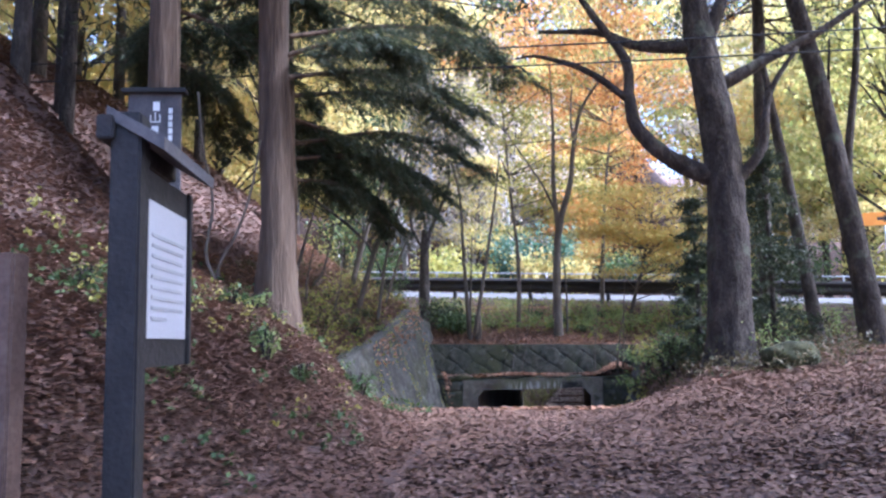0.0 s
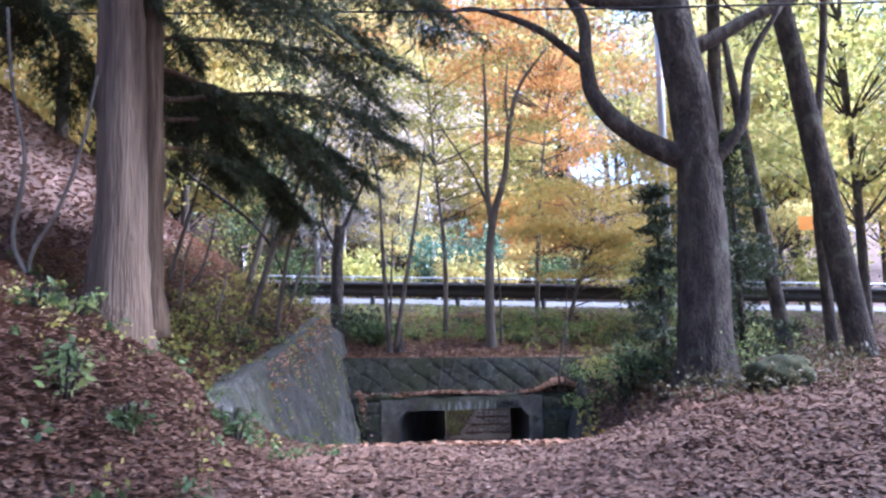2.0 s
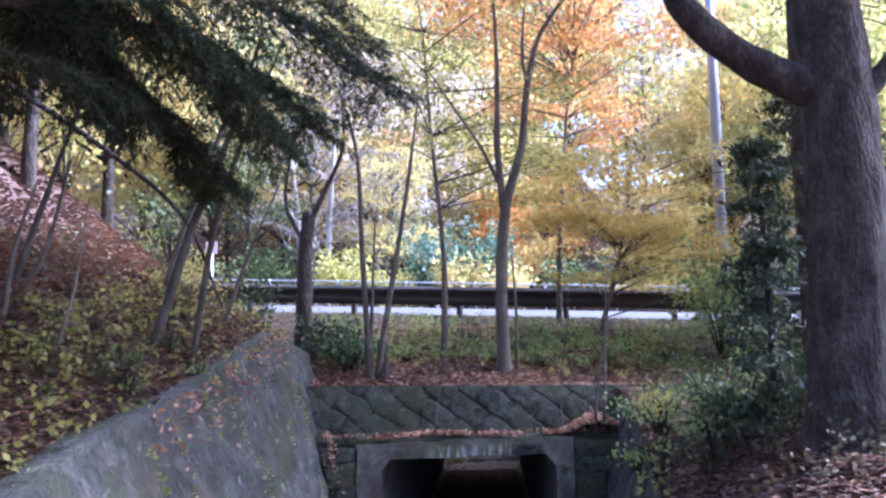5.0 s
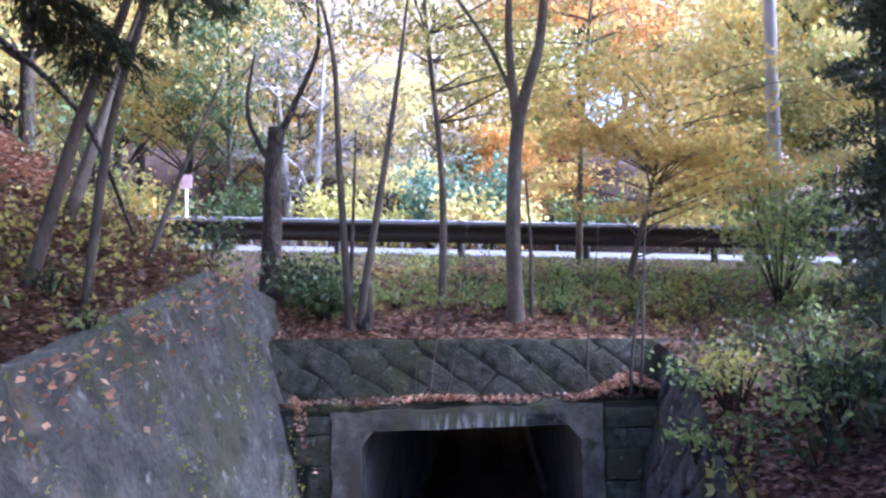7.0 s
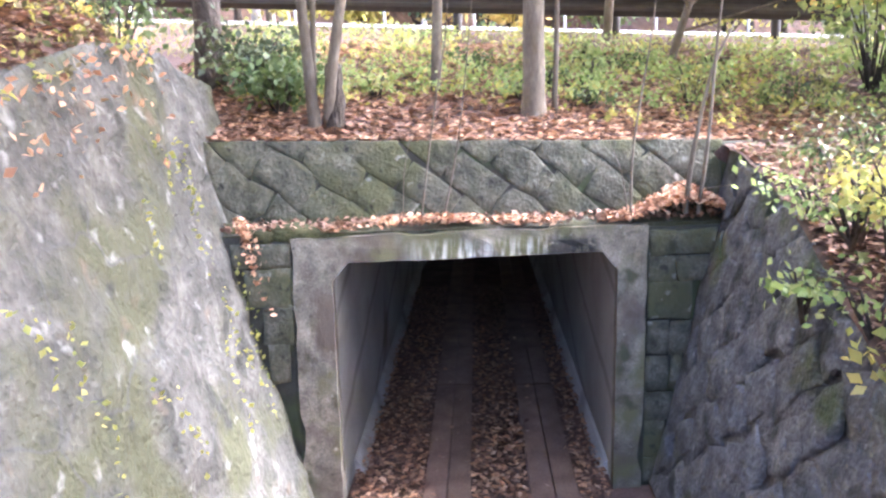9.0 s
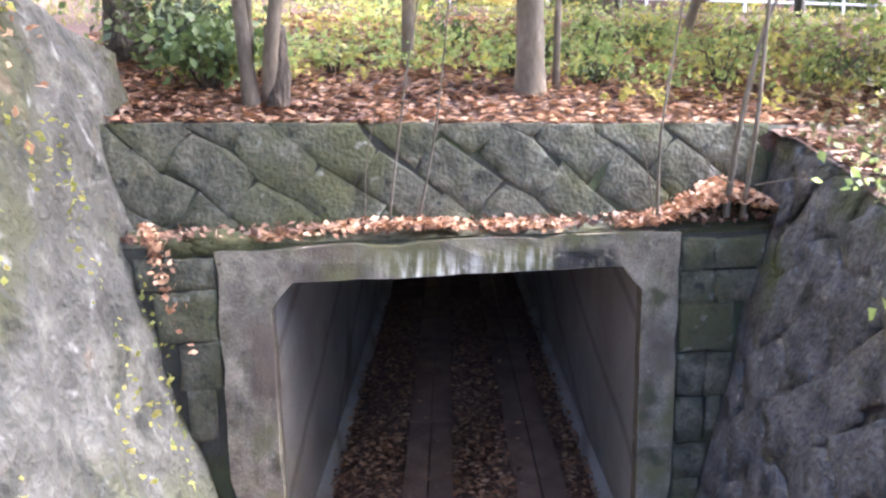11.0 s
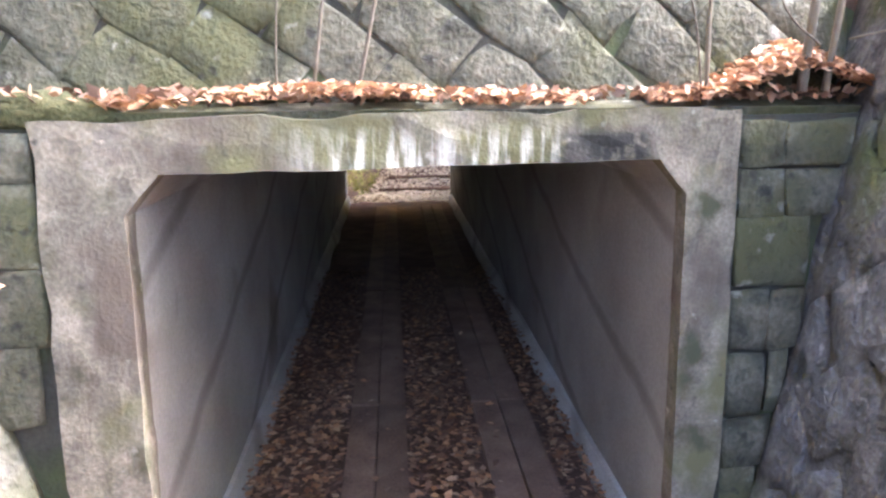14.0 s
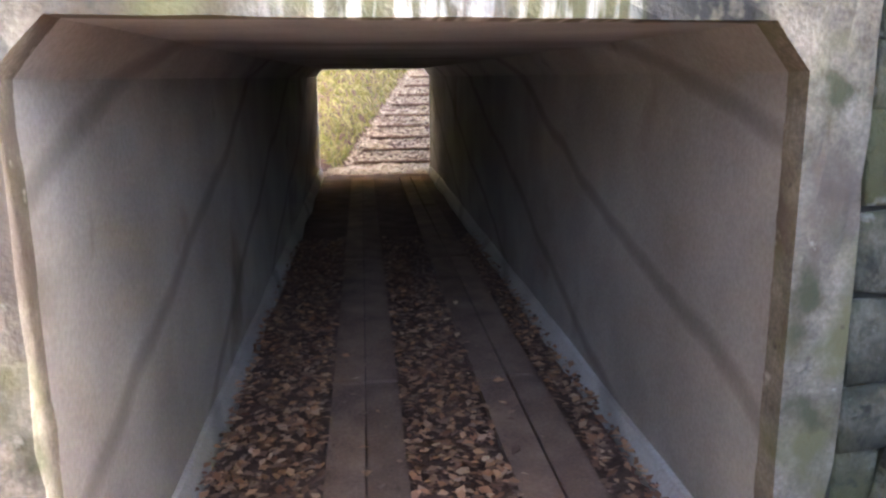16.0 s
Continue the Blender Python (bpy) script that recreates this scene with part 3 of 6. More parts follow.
def ledge():
    bm = bmesh.new()
    vs = []
    for x, off, z in ((-2.3, -0.14, 2.365), (2.25, -0.14, 2.33), (2.25, 0.2, 2.37), (-2.3, 0.2, 2.40)):
        vs.append(bm.verts.new(at_plane(x, z, off)))
    lo = [bm.verts.new(v.co - Vector((0, 0, 0.2))) for v in vs]
    lo[0].co.y += 0.1
    lo[1].co.y += 0.1
    bm.faces.new(vs)
    for k in range(4):
        bm.faces.new((vs[k], lo[k], lo[(k + 1) % 4], vs[(k + 1) % 4]))
    tagged(part("trim_ledge", bm, STONE), "narrow dark mossy ledge above the portal under fallen leaves", "ledge", kind="structure")


ledge()


def ledge_moss():
    """Rounded moss cushions on the ledge's shaded end and down the stones beside the portal."""
    rnd = random.Random(41)
    for k in range(16):
        x = rnd.uniform(-2.05, -1.2)
        bm = bmesh.new()
        bmesh.ops.create_icosphere(bm, subdivisions=3, radius=1)
        r = rnd.uniform(0.07, 0.16)
        for v in bm.verts:
            p = v.co.copy()
            v.co = Vector((p.x * r * 1.5, p.y * r * 0.7, p.z * r * 0.55)) * (1 + 0.3 * noise.noise(p * 2 + Vector((k, 0, 0))) + 0.12 * noise.noise(p * 6))
        for f in bm.faces:
            f.smooth = True
        ob = part("moss_cushion", bm, MOSS)
        ob.location = at_plane(x, 2.36 - rnd.uniform(0.0, 0.05), -0.1 + rnd.uniform(-0.03, 0.15))
        tagged(ob, "olive-green moss cushion on the stone ledge", "moss", "moss cushions")


ledge_moss()


def bank_end():
    """Earth that closes the bank between the headwall's end and the hillside."""
    bm = bmesh.new()
    rings = []
    for z, grow in ((2.2, 0.0), (2.6, 0.0), (2.925, 0.0)):
        rings.append([bm.verts.new((x, plane_y(x, off), z)) for x, off in ((2.0, 0.17), (2.4, 0.15), (2.85, 0.17), (2.85, 0.62), (2.0, 0.62))])
    for a, b in zip(rings, rings[1:]):
        for k in range(5):
            bm.faces.new((a[k], a[(k + 1) % 5], b[(k + 1) % 5], b[k]))
    bm.faces.new(rings[-1])
    tagged(part("ground_bank_end", bm, SOIL), "bare brown earth face at the end of the bank", "ground", kind="structure")


bank_end()


def stairs():
    st = thing("stairs", Matrix.Identity(4), "leaf-covered earth steps edged with logs leading down to the tunnel", "stairs", kind="structure")
    n, y0, z0, tread = 13, -5.75, 2.17, 0.37
    spans = [(PIT[2] - 0.05, y0, z0 + 0.0)] + [(y0 + k * tread, y0 + (k + 1) * tread, z0 - (k + 1) * z0 / n) for k in range(n - 1)]
    for k, (ya, yb, z) in enumerate(spans):
        xl, xr = wing_left(0, z).x - 0.12, wing_right(0, min(z, 1.9)).x + 0.12
        bm = bmesh.new()
        box(bm, (xl, ya, max(-0.2, z - 0.4)), (xr, yb, z))
        part("step", bm, SOIL, st)
        bm = bmesh.new()
        tube(bm, [(xl + 0.1, yb, z - 0.05), (0, yb, z - 0.05), (xr - 0.1, yb, z - 0.05)], [0.05, 0.055, 0.05], 8, 0.06, k)
        part("log", bm, PLANK, st)


stairs()


def far_end():
    bm = bmesh.new()
    box(bm, (-3.2, FARY - 0.02, HT - 0.01), (3.2, FARY + 0.28, 4.45))
    box(bm, (-3.2, FARY - 0.02, -0.2), (-HW + 0.0, FARY + 0.28, HT - 0.012))
    box(bm, (HW, FARY - 0.02, -0.2), (3.2, FARY + 0.28, HT - 0.012))
    tagged(part("wall_far_portal", bm, CONCRETE), "grey concrete wall round the far tunnel mouth", "wall", kind="structure")
    xs = np.linspace(-3.4, 3.4, 35)
    ys = np.linspace(FARY + 0.1, 29, 60)

    def foot(y):
        return -1.0 + 0.35 * (y - 14.3)

    def tz(x, y):
        ramp = max(0, (y - 15.0) * 0.42)
        side = 1.5 * max(0, foot(y) - x) + 1.2 * max(0, x - foot(y) - 2.9)
        top = ground_z(x, y) + 0.05
        return min(top, ramp + side + noise.noise(Vector((x * 2, y * 2, 1))) * 0.05)

    verts = [(x, y, tz(x, y)) for y in ys for x in xs]
    n = len(xs)
    faces = [(j * n + i, j * n + i + 1, (j + 1) * n + i + 1, (j + 1) * n + i) for j in range(len(ys) - 1) for i in range(n - 1)]
    tagged(mesh_of("ground_exit", verts, faces, SOIL), "sunlit leaf-strewn earth rising beyond the far tunnel mouth", "ground", kind="structure")
    fs = thing("far_stairs", pose(0, 0, 0), "log steps climbing through dry leaves beyond the tunnel", "stairs", kind="structure")
    for k in range(14):
        y = 15.1 + k * 0.55
        bm = bmesh.new()
        z = max(0, (y - 15.0) * 0.42) + 0.06
        tube(bm, [(foot(y) + 0.25, y, z), (foot(y) + 1.4, y, z + 0.01), (foot(y) + 2.8, y, z)], [0.03, 0.034, 0.03], 8, 0.08, k)
        part("log", bm, PLANK, fs)
    rng = np.random.default_rng(5)
    pts, dry = [], []
    while len(pts) < 26000:
        x, y = rng.uniform(-3.2, 2.6), rng.uniform(14.3, 27)
        if x < foot(y) + 0.05:
            pts.append((x, y, tz(x, y) + rng.uniform(0.02, 0.3)))
    while len(dry) < 14000:
        x, y = rng.uniform(-1.2, 3.2), rng.uniform(13.6, 23)
        if foot(y) < x < foot(y) + 3 and (y > 14.1 or abs(x) < HW):
            dry.append((x, y, (tz(x, y) if y > 14.1 else 0) + rng.uniform(0.005, 0.05)))
    tagged(leaves("grass", pts, 0.03, GRASS, None, 8, 0.0, 9.0, droop=-1.2), "tall yellow-green grass on the sunlit bank", "grass", kind="stuff")
    tagged(leaves("fallen_leaves", dry, 0.06, PALE, None, 9, 0.7), "dry pale tan leaves over the far steps", "fallen leaves", kind="stuff")


far_end()


def planks():
    for gx in (-0.285, 0.635):
        board = thing("boardwalk", pose(gx, 0, 0), "worn brown plank track lying on the tunnel floor", "plank track", "plank tracks")
        for k, off in enumerate((-0.105, 0.105)):
            for y in np.arange(-1.2, 12.0, 3.5):
                bm = bmesh.new()
                box(bm, (off - 0.1, y + 0.01, -0.003), (off + 0.1, y + 3.49, 0.055 + 0.006 * k), 0.006)
                part("plank", bm, PLANK, board)


planks()


# ---- guardrail ----
def guardrail():
    y = RAIL_Y

    def gz(x):
        return 4.72 - 0.046 * x
    g = thing("guardrail", pose(0, y, gz(0) - 0.6), "dark brown painted steel guardrail beside the road", "guardrail")
    m0 = g.matrix_world.inverted()
    xs = [-0.21 + 2.0 * k for k in range(-3, 15)]
    for x in xs:
        bm = bmesh.new()
        tube(bm, [m0 @ Vector((x, y + 0.12, gz(x) - 1.3)), m0 @ Vector((x, y + 0.12, gz(x) + 0.02))], [0.057, 0.057], 12)
        part("post", bm, RUST, g)
        bm = bmesh.new()
        p = m0 @ Vector((x, y + 0.06, gz(x) - 0.17))
        box(bm, (p.x - 0.04, p.y - 0.06, p.z - 0.1), (p.x + 0.04, p.y + 0.02, p.z + 0.1), 0.006)
        part("bracket", bm, RUST, g)
    prof = [(0.04, 0), (0.0, -0.02), (-0.05, -0.06), (-0.05, -0.1), (0.0, -0.14), (0.02, -0.175), (0.0, -0.21), (-0.05, -0.25), (-0.05, -0.29), (0.0, -0.33), (0.04, -0.35)]
    bx = [xs[0] + 4.0 * k for k in range(9)]
    for a, b in zip(bx, bx[1:]):
        bm = bmesh.new()
        fr = [[bm.verts.new(m0 @ Vector((x + s, y + dy, gz(x) + dz))) for dy, dz in prof] for x, s in ((a, 0), (b, 0))]
        bk = [[bm.verts.new(m0 @ Vector((x + s, y + dy + 0.012, gz(x) + dz))) for dy, dz in prof] for x, s in ((a, 0), (b, 0))]
        for k in range(len(prof) - 1):
            bm.faces.new((fr[0][k], fr[0][k + 1], fr[1][k + 1], fr[1][k]))
            bm.faces.new((bk[0][k], bk[1][k], bk[1][k + 1], bk[0][k + 1]))
        for r in (0, -1):
            bm.faces.new((fr[0][r], fr[1][r], bk[1][r], bk[0][r]))
        part("beam", bm, RUST, g)


guardrail()


def far_fence():
    y = 11.7
    f = thing("pipe_fence", pose(0, y, road_z(0, y)), "thin pale pipe fence along the far road edge", "fence")
    for k in range(-10, 11):
        x = k * 2.0
        bm = bmesh.new()
        z = road_z(x, y) - road_z(0, y)
        tube(bm, [(x, 0, z - 0.3), (x, 0, z + 0.78)], [0.03, 0.03], 8)
        part("post", bm, GALV, f)
    for h in (0.74, 0.44):
        bm = bmesh.new()
        tube(bm, [(x, 0, road_z(x, y) - road_z(0, y) + h) for x in (-20, -10, 0, 10, 20)], [0.024] * 5, 8)
        part("rail", bm, GALV, f)


far_fence()


# ---- trees ----
def trunk_tree(name, label, pts, radii, bark, group="", sides=14, wob=0.05, seed=1, limbs=()):
    """A bare trunk with limbs; each limb is (points, radii)."""
    base = Vector(pts[0])
    t = thing(name, Matrix.Translation(base), label, "tree", group)
    p = smooth_path([Vector(q) - base for q in pts], 5)
    r = np.interp(np.linspace(0, 1, len(p)), np.linspace(0, 1, len(radii)), radii)
    part("trunk", tube(bmesh.new(), p, list(r), sides, wob, seed), bark, t)
    for k, (lp, lr) in enumerate(limbs):
        q = smooth_path([Vector(a) - base for a in lp], 5)
        rr = np.interp(np.linspace(0, 1, len(q)), np.linspace(0, 1, len(lr)), lr)
        part("limb", tube(bmesh.new(), q, list(rr), 9, wob, seed + k + 1), bark, t)
    return t


def drop_to(x, y, dz=0.0):
    return (x, y, ground_z(x, y) - 0.12 + dz)


def spray(rng, centre, out, n, spread=(0.5, 0.5, 0.12)):
    """Points of one leafy spray, a flattened cloud, longer along its twig."""
    p = rng.normal(size=(n, 3)) * np.array(spread)
    return np.asarray(centre) + p


def crown_points(rng, trunk_h, radius, height, sprays, per, flatness=0.25):
    """Leaf places for a deciduous crown, in uneven layers with gaps between them."""
    pts, twigs = [], []
    for _ in range(sprays):
        a, q = rng.uniform(0, 2 * math.pi), rng.uniform(0.15, 1.0) ** 0.6
        h = rng.uniform(0, 1)
        r = radius * q * (0.55 + 0.45 * math.sin(math.pi * min(1, 0.12 + h)))
        c = np.array([math.cos(a) * r, math.sin(a) * r, trunk_h + h * height + 0.12 * r])
        s = radius * rng.uniform(0.16, 0.3)
        pts.append(spray(rng, c, None, per, (s, s, s * flatness)))
        twigs.append(c)
    return np.concatenate(pts), twigs


def leafy_tree(name, label, mat, bark, seed, height=9.0, radius=2.6, sprays=46, per=190, leaf=0.1, lean=0.0, group="", trunk=0.13):
    """A deciduous tree: tapered trunk, limbs to each group of sprays and an open crown of single leaves."""
    rng = np.random.default_rng(seed)
    t = thing(name, Matrix.Identity(4), label, "tree", group)
    top = Vector((lean, 0.2, height * 0.92))
    path = smooth_path([(0, 0, -0.3), (lean * 0.1, 0.05, height * 0.3), (lean * 0.5 + rng.uniform(-0.2, 0.2), 0, height * 0.6), top], 4)
    part("trunk", tube(bmesh.new(), path, list(np.linspace(trunk, 0.025, len(path))), 8, 0.06, seed), bark, t)
    pts, twigs = crown_points(rng, height * 0.3, radius, height * 0.68, sprays, per)
    bm = bmesh.new()
    for k, c in enumerate(twigs):
        c = Vector(c)
        s = min(0.95, max(0.25, (c.z - 0.35 * math.hypot(c.x, c.y)) / height))
        base = path[int(s * (len(path) - 1))]
        mid = base.lerp(c, 0.5) + Vector((rng.normal() * 0.12, rng.normal() * 0.12, 0.1))
        tube(bm, [base, mid, c], [0.035 * trunk / 0.13, 0.02, 0.006], 5)
    part("branchwork", bm, bark, t)
    leaves("crown", pts, leaf, mat, t, seed, 0.35)
    return t


# the large old tree by the cutting
BIG = trunk_tree("oak_tree", "large grey-brown deciduous tree with a long crooked limb",
                 [(3.14, -4.5, 2.45), (3.12, -4.5, 3.1), (3.2, -4.5, 4.7), (3.17, -4.5, 6.05), (3.0, -4.5, 7.4), (2.88, -4.5, 8.6), (2.7, -4.6, 11.0)],
                 [0.5, 0.34, 0.285, 0.27, 0.235, 0.19, 0.1], BARK, sides=20, wob=0.07, limbs=[
                     ([(3.14, -4.5, 5.45), (2.46, -4.55, 5.78), (1.97, -4.6, 6.26), (1.85, -4.6, 6.77), (1.82, -4.6, 7.41), (1.37, -4.6, 8.15), (0.9, -4.7, 8.9)], [0.17, 0.13, 0.11, 0.09, 0.075, 0.06, 0.03]),
                     ([(1.86, -4.6, 6.75), (1.24, -4.6, 7.27), (0.5, -4.6, 7.57), (0.1, -4.5, 7.6)], [0.06, 0.05, 0.03, 0.015]),
                     ([(2.98, -4.5, 7.55), (2.05, -4.4, 7.69), (1.45, -4.3, 8.0), (0.5, -4.3, 8.1)], [0.12, 0.08, 0.06, 0.03]),
                     ([(3.2, -4.5, 6.9), (4.05, -4.4, 7.36), (4.81, -4.3, 7.74), (6.0, -4.2, 8.5)], [0.11, 0.08, 0.06, 0.03]),
                     ([(3.0, -4.5, 7.6), (3.3, -4.5, 8.2), (3.7, -4.5, 9.5)], [0.14, 0.1, 0.06]),
                     ([(3.35, -4.55, 5.4), (3.75, -4.6, 5.9), (3.9, -4.6, 6.7), (4.35, -4.6, 7.4)], [0.09, 0.07, 0.05, 0.03])])
LEAN = trunk_tree("pine_tree", "slim grey-barked tree leaning over the path", [(5.72, -3.0, 2.4), (5.67, -3.0, 3.1), (5.34, -3.0, 5.52), (5.06, -3.0, 7.58), (4.7, -3.0, 9.6), (4.5, -3.0, 12)],
                  [0.26, 0.2, 0.175, 0.15, 0.13, 0.08], BARK, seed=4)
trunk_tree("slender_tree", "thin dark leaning tree beside the large trunk", [(5.34, -1.2, 2.5), (5.3, -1.2, 3.1), (5.08, -1.2, 5.12), (4.86, -1.2, 6.89), (4.7, -1.2, 8.3)], [0.17, 0.13, 0.11, 0.09, 0.05], BARK, seed=5, sides=12)
DARK = trunk_tree("slender_tree", "straight dark conifer trunk behind the large tree", [(4.82, 0.5, 2.6), (4.86, 0.5, 3.3), (4.94, 0.5, 6.59), (5.11, 0.5, 10.3), (5.2, 0.5, 13)], [0.2, 0.15, 0.14, 0.12, 0.08], BARK, seed=6, sides=12)
CROOK = trunk_tree("slender_tree", "thin dark trunk with a crooked top near the road", [(6.17, -1.0, 2.5), (6.11, -1.0, 4.03), (6.13, -1.0, 6.19), (6.5, -1.0, 8.84), (6.6, -1, 12.5)], [0.11, 0.09, 0.08, 0.06, 0.03], BARK, seed=7, sides=10,
           limbs=[([(6.13, -1, 6.3), (5.9, -1, 7.4), (6.0, -1, 8.8)], [0.05, 0.04, 0.02])])


# cedars on the bank
def blades(name, roots, dirs, length, width, mat, parent, seed):
    """Thin needle-like leaves, one from each root along its direction, in one mesh."""
    rng = np.random.default_rng(seed)
    d = dirs / np.linalg.norm(dirs, axis=1)[:, None]
    side = np.cross(d, rng.normal(size=d.shape))
    side /= np.linalg.norm(side, axis=1)[:, None]
    n = len(d)
    ln = length * rng.uniform(0.6, 1.3, n)[:, None]
    w = side * width * 0.5
    v = np.stack([roots, roots + d * ln * 0.45 + w, roots + d * ln, roots + d * ln * 0.45 - w], 1).reshape(-1, 3)
    me = bpy.data.meshes.new(name)
    me.vertices.add(4 * n)
    me.vertices.foreach_set("co", v.ravel())
    me.loops.add(4 * n)
    me.loops.foreach_set("vertex_index", np.arange(4 * n, dtype=np.int32))
    me.polygons.add(n)
    me.polygons.foreach_set("loop_start", np.arange(0, 4 * n, 4, dtype=np.int32))
    me.update(calc_edges=True)
    me.materials.append(mat)
    ob = new(name, me)
    ob.parent = parent
    return ob


def cedar_boughs(t, base, boughs, seed):
    """Drooping boughs: branchlets to both sides, each a flat feathery frond of needled twigs; each bough is (start, end, reach)."""
    rng = np.random.default_rng(seed)
    for a, b, width in boughs:
        a, b = Vector(a) - base, Vector(b) - base
        mid = a.lerp(b, 0.55) + Vector((0, 0, 0.12 * (b - a).length))
        path = smooth_path([a, mid, b], 10)
        bm = tube(bmesh.new(), path, list(np.linspace(0.032, 0.007, len(path))), 6, 0.05, seed)
        ax = np.array((b - a).normalized())
        across = np.cross(ax, (0, 0, 1.0))
        roots, dirs = [], []
        for i, p in enumerate(path[3:]):
            s = (i + 3) / len(path)
            for side in (-1, 1, rng.choice((-1, 1))):
                reach = width * (1.2 - 0.65 * s) * rng.uniform(0.55, 1.15)
                out = across * side * rng.uniform(0.5, 1) + ax * rng.uniform(0.35, 1.0)
                out /= np.linalg.norm(out)
                sag = rng.uniform(0.15, 0.65)
                steps = 7
                pts = [np.array(p) + out * reach * u - np.array((0, 0, sag * reach * u * u)) for u in np.linspace(0, 1, steps)]
                tube(bm, [Vector(q) for q in pts[::2]], [0.008, 0.006, 0.004, 0.002], 4)
                for k in range(1, steps):
                    d = pts[k] - pts[k - 1]
                    d /= np.linalg.norm(d)
                    w = np.cross(d, (0, 0, 1.0))
                    for sd in (-1, 1):
                        for _ in range(2):
                            tw = d * rng.uniform(0.5, 1.1) + w * sd * rng.uniform(0.5, 1.0) + np.array((0, 0, rng.uniform(-0.7, 0.05)))
                            tw /= np.linalg.norm(tw)
                            tl = 0.2 * rng.uniform(0.6, 1.3) * (1.15 - 0.5 * k / steps)
                            o = pts[k] + (pts[k - 1] - pts[k]) * rng.uniform(0, 1)
                            u = rng.uniform(0, 1, 11)[:, None]
                            roots.append(o + tw * tl * u)
                            dirs.append(tw + rng.normal(size=(11, 3)) * 0.42)
        bough = part("bough", bm, CEDAR_BARK, t)
        blades("needles", np.concatenate(roots), np.concatenate(dirs), 0.075, 0.009, NEEDLE, bough, seed + len(roots))


CEDAR = trunk_tree("cedar_tree", "tall straight cedar with reddish-brown bark and a flared foot", [(-2.42, -8.4, 3.0), (-2.4, -8.4, 3.6), (-2.38, -8.4, 4.45), (-2.41, -8.4, 5.76), (-2.43, -8.4, 7.1), (-2.43, -8.4, 13)],
                   [0.36, 0.25, 0.19, 0.18, 0.165, 0.1], CEDAR_BARK, "cedars", sides=20, wob=0.07)
cedar_boughs(CEDAR, Vector((-2.42, -8.4, 3.0)), [((-2.4, -8.3, 6.2), (-0.6, -6.0, 6.35), 0.8), ((-2.4, -8.3, 6.7), (0.1, -5.4, 7.0), 0.85), ((-2.4, -8.4, 6.4), (-0.9, -8.0, 6.5), 0.55),
                                                 ((-2.4, -8.3, 7.3), (-0.4, -4.8, 7.6), 0.8), ((-2.4, -8.3, 7.0), (-3.6, -6.2, 7.3), 0.7), ((-2.4, -8.4, 7.2), (-1.0, -9.6, 7.3), 0.6)], 31)
CEDAR2 = trunk_tree("cedar_tree", "dark cedar trunk standing further up the leafy bank", [(-2.98, -6.6, 3.4), (-2.97, -6.6, 4.1), (-2.96, -6.6, 5.34), (-2.97, -6.6, 6.3), (-3.0, -6.6, 12)], [0.26, 0.17, 0.145, 0.135, 0.08], CEDAR_BARK, "cedars", sides=16, wob=0.07, seed=8)
cedar_boughs(CEDAR2, Vector((-2.98, -6.6, 3.4)), [((-2.97, -6.5, 5.7), (-1.3, -4.0, 5.55), 0.75), ((-2.97, -6.5, 5.9), (-0.7, -3.6, 6.0), 0.8), ((-2.97, -6.5, 6.6), (-1.0, -3.0, 6.7), 0.8),
                                                  ((-2.97, -6.6, 6.2), (-3.4, -4.0, 6.3), 0.7), ((-2.97, -6.6, 5.4), (-2.0, -4.2, 5.0), 0.55), ((-2.97, -6.5, 6.3), (-1.35, -4.9, 5.2), 0.6), ((-2.97, -6.5, 6.0), (-2.6, -4.6, 5.5), 0.6)], 47)
BOARD_TREE = trunk_tree("cedar_tree", "thick cedar trunk that carries a dark wooden notice board", [(-3.6, -8.8, 3.5), (-3.58, -8.8, 4.2), (-3.55, -8.8, 5.15), (-3.56, -8.8, 6.5), (-3.56, -8.8, 13)], [0.3, 0.2, 0.175, 0.17, 0.1], CEDAR_BARK, "cedars", sides=18, wob=0.06, seed=12)
cedar_boughs(BOARD_TREE, Vector((-3.6, -8.8, 3.5)), [((-3.55, -8.7, 6.9), (-4.8, -6.8, 6.9), 0.6), ((-3.5, -8.8, 7.4), (-2.3, -7.2, 7.4), 0.6), ((-3.55, -8.7, 6.4), (-3.9, -6.2, 6.1), 0.6), ((-3.55, -8.7, 7.0), (-2.9, -6.0, 6.6), 0.65)], 53)


def high_shade_crown(t, cx, cy, z0, z1, r, n, seed, mat, size, length):
    """Unseen upper crown added for its shade on a tall trunk, above the walker: whorls of sprays on short boughs."""
    rng = np.random.default_rng(seed)
    base = t.matrix_world.translation
    pts, bm = [], bmesh.new()
    for k in range(n):
        s = k / n
        a, rr = rng.uniform(0, 6.28), r * (1.05 - 0.75 * s) * rng.uniform(0.5, 1)
        c = Vector((cx + math.cos(a) * rr, cy + math.sin(a) * rr, z0 + (z1 - z0) * s)) - base
        tube(bm, [Vector((cx, cy, z0 + (z1 - z0) * s + 0.2)) - base, c], [0.03, 0.008], 5)
        pts.append(np.array(c) + rng.normal(size=(150, 3)) * np.array([0.42, 0.42, 0.12]))
    part("branchwork", bm, CEDAR_BARK, t)
    leaves("crown", np.concatenate(pts), size, mat, t, seed, 0.2, length)


